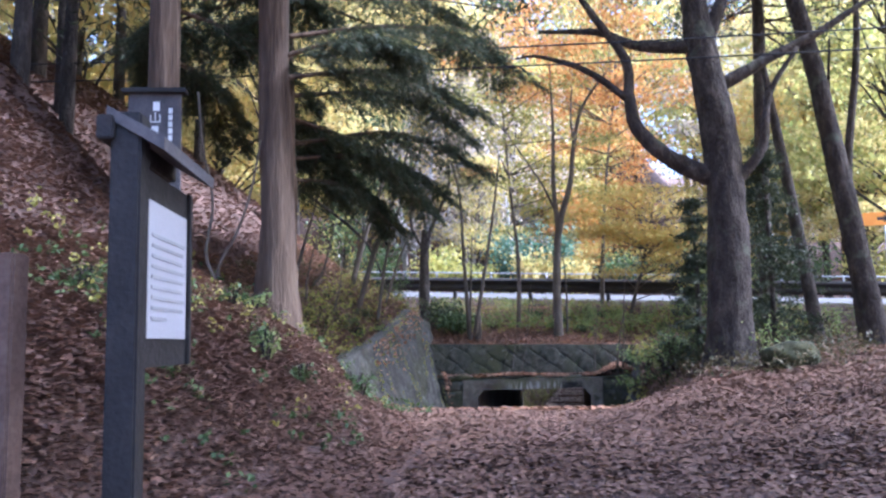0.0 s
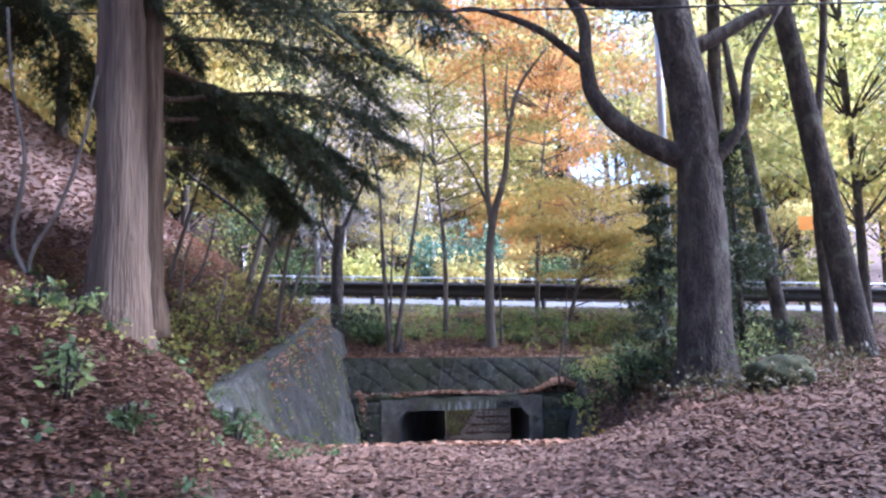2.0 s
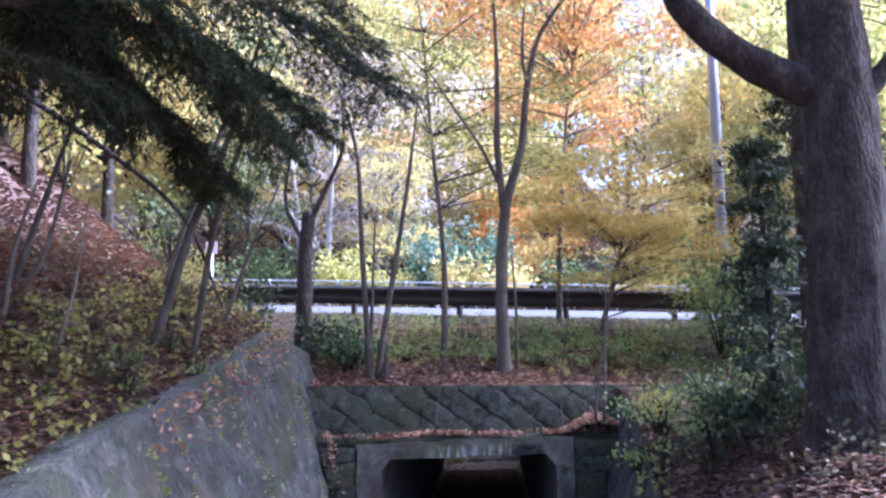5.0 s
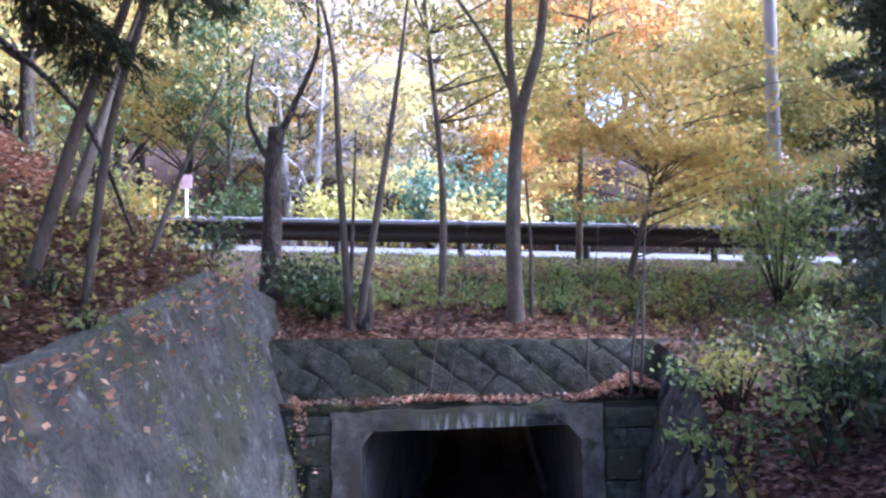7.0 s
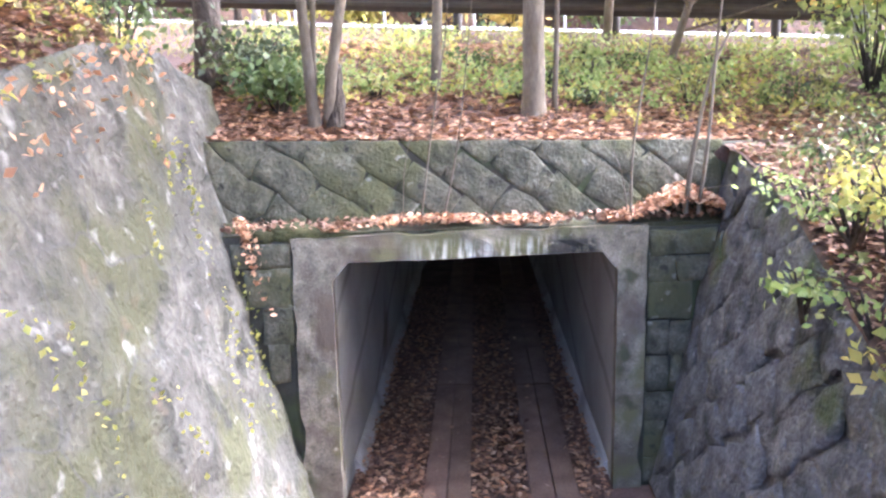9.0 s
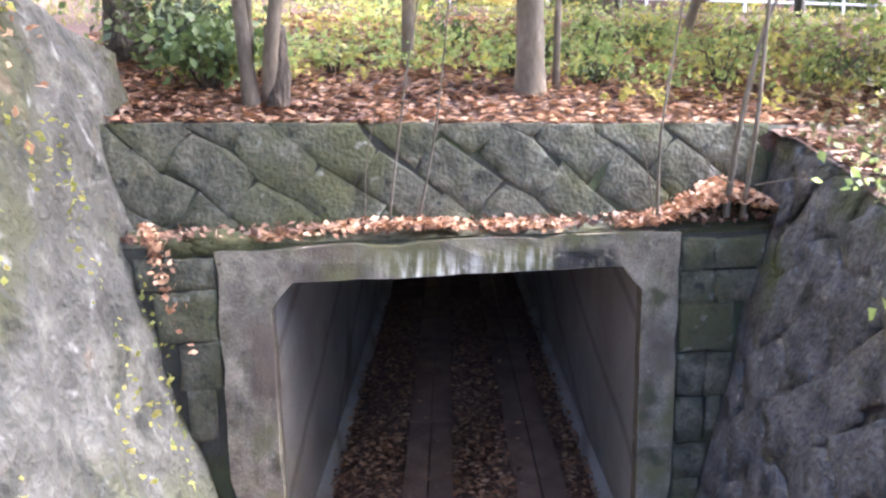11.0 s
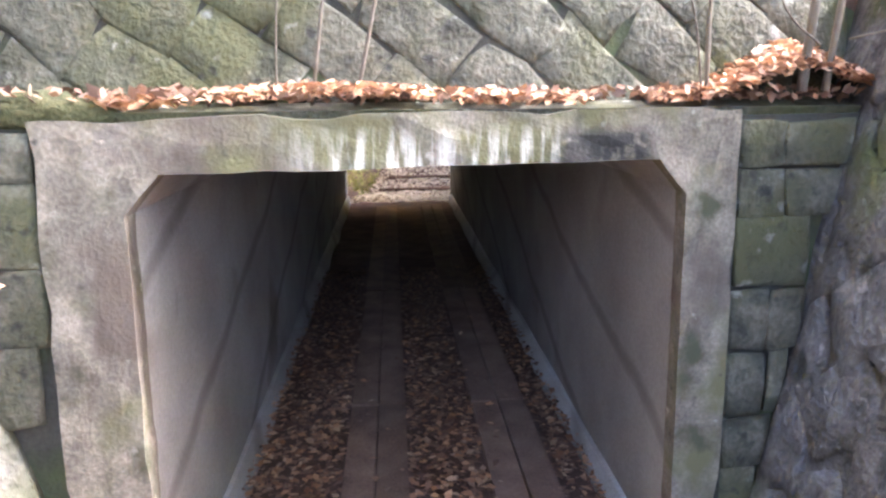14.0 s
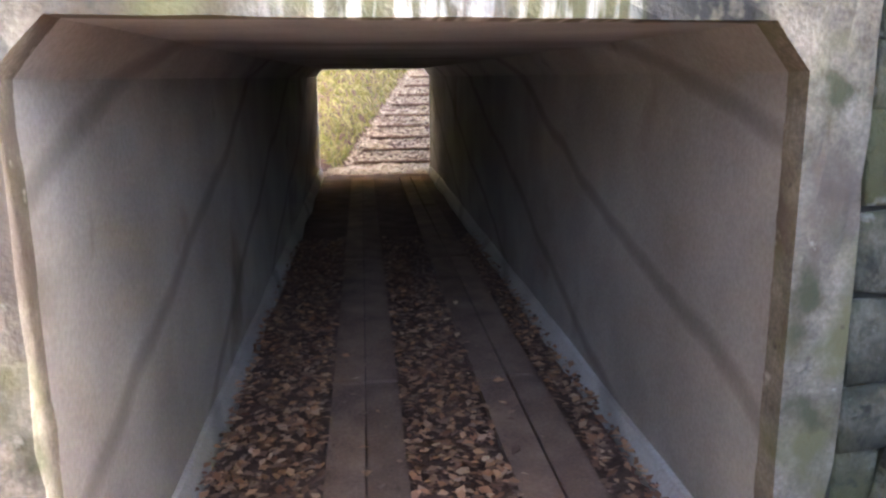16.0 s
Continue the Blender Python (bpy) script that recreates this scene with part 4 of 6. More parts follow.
# crowns out of view, sized and placed to shade the bank, wing wall and path
high_shade_crown(CEDAR, -2.43, -8.4, 8.3, 13, 4.4, 190, 131, NEEDLE, 0.03, 6)
high_shade_crown(CEDAR2, -3.0, -6.6, 7.9, 12.4, 3.6, 125, 132, NEEDLE, 0.03, 6)
high_shade_crown(BOARD_TREE, -3.56, -8.8, 8.2, 13, 2.4, 40, 133, NEEDLE, 0.03, 6)
high_shade_crown(CROOK, 6.6, -1.0, 10.9, 13.4, 3.6, 130, 137, GOLD, 0.06, 1.6)
high_shade_crown(LEAN, 5.2, -3.0, 10.3, 13.6, 3.6, 200, 134, NEEDLE, 0.03, 6)
# the oak is bare at the top; this leafy crown is added for shade
high_shade_crown(BIG, 2.9, -4.5, 10.2, 12.9, 3.2, 70, 135, GOLD, 0.07, 1.6)
high_shade_crown(DARK, 5.15, 0.5, 9.4, 13.4, 2.1, 40, 136, NEEDLE, 0.03, 6)

# slim trees behind the headwall
trunk_tree("maple_tree", "slim forked maple trunk standing on the bank above the headwall", [(0.53, 0.9, 2.9), (0.53, 0.9, 3.4), (0.54, 0.9, 4.49), (0.64, 0.9, 5.63), (0.92, 0.9, 6.58), (1.05, 0.9, 7.56), (1.3, 0.9, 8.4), (1.9, 0.9, 9.2)],
           [0.15, 0.105, 0.09, 0.08, 0.06, 0.05, 0.035, 0.02], PALE_BARK, sides=12, seed=21, limbs=[
               ([(0.62, 0.9, 5.5), (0.55, 0.9, 6.6), (0.59, 0.9, 7.88), (0.57, 0.9, 9.4)], [0.06, 0.05, 0.035, 0.02]),
               ([(0.56, 0.9, 6.0), (0.3, 0.95, 6.61), (-0.06, 1.0, 7.21), (-0.62, 1.1, 8.14)], [0.03, 0.025, 0.02, 0.01]),
               ([(1.05, 0.9, 7.5), (1.0, 1.0, 8.2), (1.1, 1.0, 9.2)], [0.03, 0.025, 0.012]),
               ([(0.72, 0.95, 3.2), (0.74, 0.95, 4.2), (0.7, 0.95, 5.0)], [0.03, 0.02, 0.01])])
trunk_tree("sapling_clump", "clump of thin pale stems growing behind the headwall", [(-1.36, 0.4, 3.0), (-1.39, 0.35, 3.5), (-1.46, 0.3, 5.01), (-1.51, 0.3, 6.34), (-1.75, 0.3, 7.4)], [0.07, 0.05, 0.038, 0.03, 0.012], PALE_BARK, sides=9, seed=22, limbs=[
    ([(-1.26, 0.42, 3.2), (-1.19, 0.3, 3.63), (-0.94, 0.3, 4.99), (-0.75, 0.3, 6.11), (-0.6, 0.3, 7.2)], [0.06, 0.048, 0.036, 0.028, 0.012]),
    ([(-1.37, 0.4, 3.5), (-1.34, 0.35, 4.0), (-1.26, 0.3, 5.46)], [0.03, 0.025, 0.012])])
st = trunk_tree("stump", "short dark broken stump beside the sapling clump", [(-1.2, 0.42, 3.0), (-1.2, 0.42, 3.35), (-1.2, 0.42, 3.68)], [0.1, 0.085, 0.07], BARK, sides=11, wob=0.12, seed=23)
trunk_tree("dead_trunk", "dark broken trunk with vines in front of the guardrail", [(-2.55, 1.3, 3.5), (-2.54, 1.3, 4.3), (-2.5, 1.3, 5.3), (-2.45, 1.3, 5.75)], [0.15, 0.12, 0.11, 0.1], BARK, sides=13, wob=0.14, seed=24,
           limbs=[([(-2.5, 1.3, 5.5), (-2.2, 1.3, 6.1), (-1.9, 1.3, 6.8), (-1.9, 1.2, 7.6)], [0.06, 0.04, 0.03, 0.015]), ([(-2.5, 1.3, 5.2), (-2.8, 1.2, 5.9), (-2.7, 1.2, 6.8)], [0.04, 0.03, 0.012])])

# thin saplings on the left bank
SAPS = [([(-2.85, -3.5, 3.6), (-2.5, -3.5, 4.72), (-2.17, -3.5, 5.54), (-1.84, -3.5, 6.6)], 0.05), ([(-2.5, -3.4, 3.5), (-2.29, -3.5, 4.65), (-2.0, -3.5, 5.6), (-1.6, -3.5, 6.6)], 0.035),
        ([(-3.06, -5.5, 3.8), (-3.0, -5.5, 4.3), (-2.86, -5.5, 4.75)], 0.02), ([(-2.97, -5.45, 4.0), (-2.78, -5.5, 4.24), (-2.62, -5.5, 4.9)], 0.025),
        ([(-4.75, -3.0, 6.46), (-3.69, -3.0, 5.73), (-2.79, -3.0, 4.94), (-2.4, -2.9, 4.0)], 0.035), ([(-3.3, -2.2, 4.2), (-3.0, -2.0, 5.4), (-2.5, -2.0, 6.8)], 0.06),
        ([(-2.7, -2.0, 3.8), (-2.5, -1.8, 4.6), (-2.1, -1.7, 5.6)], 0.03), ([(-3.6, -4.5, 4.2), (-3.4, -4.4, 5.0), (-3.0, -4.3, 6.4)], 0.03), ([(-2.6, -5.6, 3.6), (-2.5, -5.6, 4.0), (-2.48, -5.5, 4.6)], 0.015)]
for k, (pts, r) in enumerate(SAPS):
    trunk_tree("sapling", "thin bare sapling leaning from the leafy bank" if k != 4 else "dead dark pole fallen slantwise against the bank", pts, [r, r * 0.85, r * 0.6, r * 0.35], PALE_BARK if k != 4 else BARK, "bank saplings", 7, 0.06, 60 + k)
trunk_tree("vine", "pale hanging woody vine beside the cedar", [(-3.25, -8.6, 6.0), (-3.19, -8.6, 5.38), (-3.06, -8.6, 4.74), (-3.13, -8.6, 4.16), (-3.04, -8.6, 3.9), (-2.95, -8.6, 3.75)], [0.012, 0.014, 0.016, 0.018, 0.02, 0.02], PALE_BARK, "", 7, 0.08, 81)
trunk_tree("vine", "pale forked woody stem beside the cedar", [(-3.0, -8.55, 3.7), (-2.98, -8.6, 4.0), (-2.78, -8.6, 4.35), (-2.61, -8.6, 4.83), (-2.5, -8.6, 5.4)], [0.02, 0.018, 0.016, 0.014, 0.01], PALE_BARK, "", 7, 0.08, 82)

# ledge saplings
for k, pts in enumerate(([(-0.28, -0.02, 2.36), (-0.15, 0.0, 2.99), (-0.07, 0.05, 3.62), (0.0, 0.1, 4.3)], [(-0.46, -0.05, 2.36), (-0.33, 0, 3.28), (-0.24, 0.05, 3.79), (-0.2, 0.1, 4.2)],
                         [(-0.6, -0.08, 2.36), (-0.58, -0.05, 2.8), (-0.5, 0, 3.2)], [(1.27, 0.1, 2.33), (1.28, 0.1, 2.97), (1.39, 0.12, 3.75), (1.45, 0.12, 4.3)],
                         [(1.72, 0.12, 2.4), (1.76, 0.1, 2.89), (1.88, 0.1, 3.54), (2.04, 0.12, 3.9)], [(1.82, 0.1, 2.4), (1.87, 0.08, 3.0), (1.92, 0.1, 3.9), (2.0, 0.1, 4.6)],
                         [(1.25, 0.08, 2.35), (1.18, 0.05, 2.75), (1.05, 0.02, 3.05)], [(1.75, 0.05, 2.6), (1.55, -0.02, 2.75), (1.42, 0.0, 3.1)], [(1.85, 0.0, 2.62), (2.2, -0.2, 2.72), (2.6, -0.5, 2.95)])):
    r = (0.009, 0.008, 0.005, 0.012, 0.024, 0.018, 0.006, 0.006, 0.005)[k]
    trunk_tree("ledge_sapling", "thin bare shrub stem growing from the leafy ledge", pts, [r, r * 0.8, r * 0.6, r * 0.3], PALE_BARK, "ledge saplings", 7, 0.05, 90 + k)


# ---- crowns of the middle distance ----
def crown_over(name, label, mat, clouds, leaf, seed, per=160, stem=None):
    """Leafy sprays of a tree whose stem stands among them; clouds: centre and spread of each."""
    rng = np.random.default_rng(seed)
    base = Vector(stem[0])
    t = thing(name, Matrix.Translation(base), label, "tree")
    path = smooth_path([Vector(p) - base for p in stem], 5)
    part("trunk", tube(bmesh.new(), path, list(np.linspace(0.06, 0.015, len(path))), 9, 0.05, seed), PALE_BARK, t)
    pts, bm = [], bmesh.new()
    for c, s, n in clouds:
        for _ in range(n):
            q = Vector(c) + Vector(rng.normal(size=3) * np.array(s)) - base
            pts.append(np.array(q) + rng.normal(size=(per, 3)) * np.array([0.34, 0.34, 0.06]))
            root = min(path, key=lambda p: (p - q).length + abs(p.z - q.z + 0.4))
            tube(bm, [root, root.lerp(q, 0.6) + Vector((0, 0, 0.1)), q], [0.016, 0.01, 0.004], 5)
    part("branchwork", bm, PALE_BARK, t)
    leaves("crown", np.concatenate(pts), leaf, mat, t, seed, 0.45)
    return t


crown_over("maple_tree", "golden-yellow maple with level leafy sprays beside the guardrail", GOLD, [((2.7, 2.6, 5.9), (1.1, 0.8, 0.7), 36), ((3.6, 2.4, 5.2), (0.6, 0.6, 0.35), 14)], 0.046, 101, 300,
           [(2.2, 3.0, 3.4), (2.31, 3.0, 3.9), (2.52, 3.0, 4.61), (2.8, 3.0, 5.69), (3.0, 3.0, 6.9)])
crown_over("maple_tree", "orange-red maple crown above the slim forked trunk", RED, [((2.2, 3.2, 9.3), (1.3, 1.2, 0.9), 40), ((0.9, 1.0, 9.8), (1.1, 0.9, 0.7), 26)], 0.05, 102, 260,
           [(1.6, 3.6, 3.7), (1.7, 3.6, 5.5), (1.9, 3.8, 7.5), (2.2, 4.0, 9.5)])
crown_over("maple_tree", "thin yellow-green tree with sparse sprays over the headwall", LIME, [((-0.6, 1.6, 8.2), (1.3, 0.9, 0.9), 26), ((0.2, 2.4, 6.9), (0.9, 0.7, 0.5), 8)], 0.05, 103, 190,
           [(-0.4, 1.6, 3.2), (-0.35, 1.6, 5), (-0.5, 1.6, 7), (-0.6, 1.6, 8.8)])


def hinoki(x, y, h, r, seed, label):
    """A small dark conifer with level fans from the ground up."""
    rng = np.random.default_rng(seed)
    b = Vector((x, y, ground_z(x, y)))
    t = thing("young_conifer", Matrix.Translation(b), label, "tree", "young conifers")
    part("trunk", tube(bmesh.new(), [(0, 0, -0.15), (0.03, 0, h * 0.5), (0, 0, h)], [0.05, 0.035, 0.008], 8, 0.05, seed), BARK, t)
    pts = []
    for k in range(int(h * 17)):
        s = rng.uniform(0.03, 1)
        a = rng.uniform(0, 2 * math.pi)
        rr = r * (1.05 - s) ** 0.7
        for j in range(4):
            q = rr * (j + 1) / 4
            pts.append(np.array([math.cos(a) * q, math.sin(a) * q, h * s - 0.18 * q]) + rng.normal(size=(26, 3)) * np.array([0.09, 0.09, 0.035]))
    leaves("needles", np.concatenate(pts), 0.03, NEEDLE, t, seed, 0.35, 3.5)


hinoki(2.82, -3.6, 2.6, 0.48, 111, "young dark green conifer beside the large trunk")
hinoki(4.3, -2.2, 3.6, 0.9, 112, "young dark green conifer between the trunks")
hinoki(5.2, 1.6, 4.4, 1.2, 113, "dark green conifer near the road")


# ---- the wooded slope beyond the road ----
FOREST = [("birch_tree", "pale bare-branched tree with thin dry leaves on the far slope", PALE, PALE_BARK, 201, dict(height=10, radius=2.6, sprays=34, per=60, leaf=0.12)),
          ("maple_tree", "yellow autumn tree on the far slope", YELLOW, BARK, 202, dict(height=9, radius=2.9)),
          ("maple_tree", "golden autumn tree on the far slope", GOLD, BARK, 203, dict(height=8.5, radius=3.0)),
          ("maple_tree", "orange-red autumn tree on the far slope", RED, BARK, 204, dict(height=8, radius=2.6)),
          ("oak_tree", "yellow-green tree on the far slope", LIME, BARK, 205, dict(height=10, radius=2.9)),
          ("evergreen_tree", "dark green evergreen on the far slope", GREEN, BARK, 206, dict(height=11, radius=2.6, sprays=55, per=150))]
KINDS = []
for n, lab, mat, bark, seed, kw in FOREST:
    t = leafy_tree(n, lab, mat, bark, seed, group="trees on the far slope", **kw)
    KINDS.append(t)
SPOTS = [(-6.0, 17.5, 0, 1.15), (-4.0, 19.5, 0, 1.1), (-1.5, 22, 0, 1.0), (0.9, 23.5, 3, 0.72), (-0.6, 24.5, 2, 1.0), (9.0, 20.5, 2, 1.1), (13.0, 17.6, 2, 1.1), (12.5, 16, 4, 1.2), (15.5, 19, 1, 1.2), (-9.5, 16.5, 1, 1.0),
         (-12.5, 17.5, 1, 1.1), (-15.5, 16, 1, 1.2), (-8, 21, 2, 1.2), (-11, 23, 2, 1.2), (-5.5, 25, 1, 1.2), (-2, 27, 4, 1.2), (0.2, 29, 1, 1.2), (3.4, 29, 3, 1.2), (12.0, 20, 1, 1.2), (11, 23, 2, 1.2), (14.5, 25, 1, 1.3),
         (18.5, 22, 5, 1.2), (-15, 25, 5, 1.3), (-19, 21, 2, 1.3), (-17, 31, 1, 1.4), (-12, 31, 3, 1.3), (-7.5, 32, 2, 1.4), (-3, 34, 0, 1.3), (1, 33, 2, 1.4), (5, 31, 4, 1.4), (9, 31, 0, 1.3), (13, 32, 3, 1.4), (18, 31, 2, 1.4),
         (-14, 40, 1, 1.5), (-8, 41, 1, 1.5), (-2, 42, 5, 1.5), (4, 41, 1, 1.5), (10, 41, 2, 1.5), (16, 42, 1, 1.5), (22, 38, 4, 1.5), (-21, 38, 2, 1.5), (23, 28, 1, 1.4), (-5, 50, 2, 1.7), (3, 51, 2, 1.7), (11, 51, 5, 1.7), (-13, 50, 1, 1.7), (20, 50, 4, 1.7),
         (-2.8, 15.5, 1, 0.5), (-7.5, 14.6, 5, 0.6), (11.0, 14.0, 1, 0.6), (17, 14.5, 2, 0.9)]
first = set()
rs = random.Random(7)
for x, y, k, s in SPOTS:
    m = Matrix.Translation((x, y, ground_z(x, y) - 0.1)) @ Matrix.Rotation(rs.uniform(0, 6.28), 4, "Z") @ Matrix.Diagonal((s, s, s * rs.uniform(0.9, 1.15), 1))
    if k in first:
        copy_thing(KINDS[k], m)
    else:
        KINDS[k].matrix_world = m
        first.add(k)
def bare_tree(x, y, h, seed, lean, label):
    """A pale leafless tree: a leaning trunk that forks again and again into fine arching twigs."""
    rng = random.Random(seed)
    b = Vector((x, y, ground_z(x, y) - 0.15))
    t = thing("bare_tree", Matrix.Translation(b), label, "tree", "bare trees beyond the road")
    trunk = bmesh.new()
    path = smooth_path([(0, 0, 0), (lean * 0.2, 0, h * 0.3), (lean * 0.5, 0.1, h * 0.62), (lean, 0.2, h)], 5)
    tube(trunk, path, list(np.linspace(0.15, 0.02, len(path))), 9, 0.06, seed)

    def grow(twigs, p, d, ln, r, depth):
        q = p + d * ln * 0.5 + Vector((0, 0, rng.uniform(-0.03, 0.06) * ln))
        e = q + (d + Vector((rng.uniform(-0.3, 0.3), rng.uniform(-0.3, 0.3), rng.uniform(-0.35, 0.1)))).normalized() * ln * 0.5
        tube(twigs, [p, q, e], [r, r * 0.75, r * 0.5], 4)
        if depth:
            for k in range(3):
                nd = (d + Vector((rng.uniform(-0.9, 0.9), rng.uniform(-0.9, 0.9), rng.uniform(-0.6, 0.5)))).normalized()
                grow(twigs, p.lerp(e, rng.uniform(0.4, 1.0)), nd, ln * rng.uniform(0.5, 0.72), r * 0.55, depth - 1)

    for k in range(15):
        s = rng.uniform(0.22, 0.98)
        a = rng.uniform(0, 6.28)
        limb = bmesh.new()
        grow(limb, path[int(s * (len(path) - 1))], Vector((math.cos(a), math.sin(a), rng.uniform(0.25, 0.9))).normalized(), h * rng.uniform(0.16, 0.28) * (1.2 - 0.6 * s), 0.045, 3)
        part("limb", limb, GREYBARK, t)
    part("trunk", trunk, GREYBARK, t)


GREYBARK = material("grey_bark", [(0.2, 0.185, 0.165), (0.32, 0.3, 0.275), (0.45, 0.43, 0.4)], 7.0, 0.9, 0.5, 40, stretch=0.3)
bare_tree(-4.9, 14.4, 8.0, 611, 0.5, "pale leafless tree with fine arching twigs beside the road")
bare_tree(-5.9, 15.6, 7.5, 612, -0.7, "pale bare tree leaning among its neighbours")
bare_tree(-3.4, 16.5, 7.0, 613, 1.0, "thin pale bare tree beyond the road")
bare_tree(-1.5, 17.5, 7.0, 614, -0.6, "grey bare tree on the foot of the far slope")

# trees on the near side, right of the path, on the left hill and behind the start
# those right of the path from y -14 to -2 are unseen, added for shade
NEAR_AND_SHADE = [(12.5, -2.0, 1, 0.9), (10.5, -9.0, 4, 1.1), (7.6, -12.2, 4, 1.1), (9, -19, 2, 1.1), (5.9, -13.8, 1, 1.1), (-9, -16, 4, 1.2), (-8.5, -10, 1, 1.0), (-7.5, -5, 1, 0.95), (-6.8, -1.5, 1, 0.75),
        (-9, -1, 1, 0.9), (-12, -6, 4, 1.2), (-5.5, 0.8, 1, 0.7), (8.6, 3.0, 4, 0.8), (13, 3, 4, 0.8), (-6.0, -8.0, 1, 0.8), (-7.2, -12.5, 5, 0.9), (-6.6, -6.2, 5, 0.75), (-5.2, -1.8, 1, 0.6), (-11.0, 0.5, 1, 1.15), (-13.5, 3.0, 1, 1.25), (-10.0, 4.0, 2, 1.1), (-9.2, -3.4, 1, 1.0), (-7.9, 1.8, 1, 0.9)]
for x, y, k, s in NEAR_AND_SHADE:
    m = Matrix.Translation((x, y, ground_z(x, y) - 0.1)) @ Matrix.Rotation(rs.uniform(0, 6.28), 4, "Z") @ Matrix.Diagonal((s, s, s * 1.1, 1))
    t = copy_thing(KINDS[k], m)
    t["group"] = "trees beside the path"
    t["label"] = "yellow-green autumn tree rising from the forest floor beside the path" if k == 4 else "dark green evergreen on the steep leafy hillside" if k == 5 else "yellow autumn tree rising from the forest floor beside the path"
# ---- fallen leaves ----
def scatter(name, label, n, area, size, mat, seed, z_of, keep=None, flat=0.75, lift=0.03):
    rng = np.random.default_rng(seed)
    pts = []
    while len(pts) < n:
        x, y = rng.uniform(area[0], area[1]), rng.uniform(area[2], area[3])
        if keep and not keep(x, y):
            continue
        z = z_of(x, y)
        if z is not None:
            pts.append((x, y, z + rng.uniform(0.003, lift)))
    tagged(leaves(name, pts, size, mat, None, seed, flat), label, "fallen leaves", kind="stuff")


def outside_pit(x, y):
    return not (PIT[2] < y < PIT[3] + SK * x + 0.02 and PIT[0] < x < PIT[1])


scatter("fallen_leaves", "reddish-brown fallen leaves over the path", 125000, (-2.6, 6.0, -12.0, -3.8), 0.036, LITTER, 301, ground_z, outside_pit)
scatter("fallen_leaves", "reddish-brown leaves where the path begins", 50000, (-1.2, 5.0, -15.8, -11.8), 0.036, LITTER, 312, ground_z)
scatter("fallen_leaves", "brown fallen leaves over the steep bank", 75000, (-5.0, -0.6, -15.5, 0.5), 0.04, LITTER, 302, ground_z, outside_pit)
scatter("fallen_leaves", "brown leaves on the lower bank where the path begins", 50000, (-3.4, -0.7, -15.8, -8.5), 0.036, LITTER, 313, ground_z)
scatter("fallen_leaves", "fallen leaves high on the wooded hillside", 36000, (-12, -5.0, -13, 1.5), 0.055, LITTER, 311, ground_z)
scatter("fallen_leaves", "thinning brown leaves on the forest floor beside the path", 60000, (4.6, 13.0, -18.0, -2.0), 0.06, LITTER, 316, ground_z, lambda x, y: (x * 7919 + y * 104729) % 1 < min(1, (x - 4.4) / 1.4))
scatter("fallen_leaves", "fallen leaves round the trees", 14000, (1.5, 9.0, -4.5, 3.4), 0.05, LITTER, 303, ground_z, outside_pit)
scatter("fallen_leaves", "bright orange-brown leaves on the bank above the headwall", 17000, (-3.0, 3.2, -0.2, 3.2), 0.045, ORANGE_LITTER, 304, lambda x, y: max(ground_z(x, y), 3.025 - 0.026 * x), lambda x, y: y > plane_y(x, 0.2))
scatter("fallen_leaves", "pale orange leaves on the bank above the retaining wall", 15000, (-4.6, -2.3, -7.2, 0.6), 0.045, ORANGE_LITTER, 314, ground_z, lambda x, y: x < wing_left(0, wing_top(y)).x - 0.02)
scatter("fallen_leaves", "fallen leaves beyond the start of the path", 9000, (-3, 7, -22, -12.5), 0.08, LITTER, 305, ground_z)
scatter("fallen_leaves", "thick rusty leaves on the tunnel floor", 6500, (-1.12, 1.12, -1.1, 7.0), 0.038, LITTER, 306, lambda x, y: 0.0, lambda x, y: not (-0.5 < x < -0.07 or 0.42 < x < 0.85) or (x * 7919 + y * 104729) % 1 < 0.06, lift=0.075)


def step_z(x, y):
    if y < -5.75:
        return 2.17
    k = int((y + 5.75) / 0.37)
    return max(0.0, 2.17 - (k + 1) * 2.17 / 13)


scatter("fallen_leaves", "fallen leaves over the steps", 18000, (-1.7, 1.7, -6.0, -0.9), 0.045, ORANGE_LITTER, 307, step_z, lambda x, y: wing_left(0, step_z(x, y)).x < x < wing_right(0, step_z(x, y)).x, lift=0.05)


def ledge_z(x, y):
    d = y - plane_y(x)
    heap = 0.34 * math.exp(-((x - 1.75) / 0.33) ** 2) * (0.4 + d)
    return 2.36 + heap + 0.05 * math.exp(-((x + 0.4) / 0.5) ** 2) if -0.02 < d < 0.3 else None


def ledge_keep(x, y):
    cover = 0.36 + 1.2 * noise.noise(Vector((x * 1.7, 4, 0))) + 0.5 * noise.noise(Vector((x * 5, y * 5, 9))) + 1.2 * math.exp(-((x - 1.75) / 0.4) ** 2) - 0.5 * (1 - sstep(-1.6, -1.0, x))
    return (x * 7919 + y * 104729) % 1 < cover


scatter("fallen_leaves", "orange-brown leaves heaped on the ledge", 2500, (-1.9, 2.1, -0.5, 0.7), 0.036, ORANGE_LITTER, 308, ledge_z, ledge_keep, flat=0.6, lift=0.05)


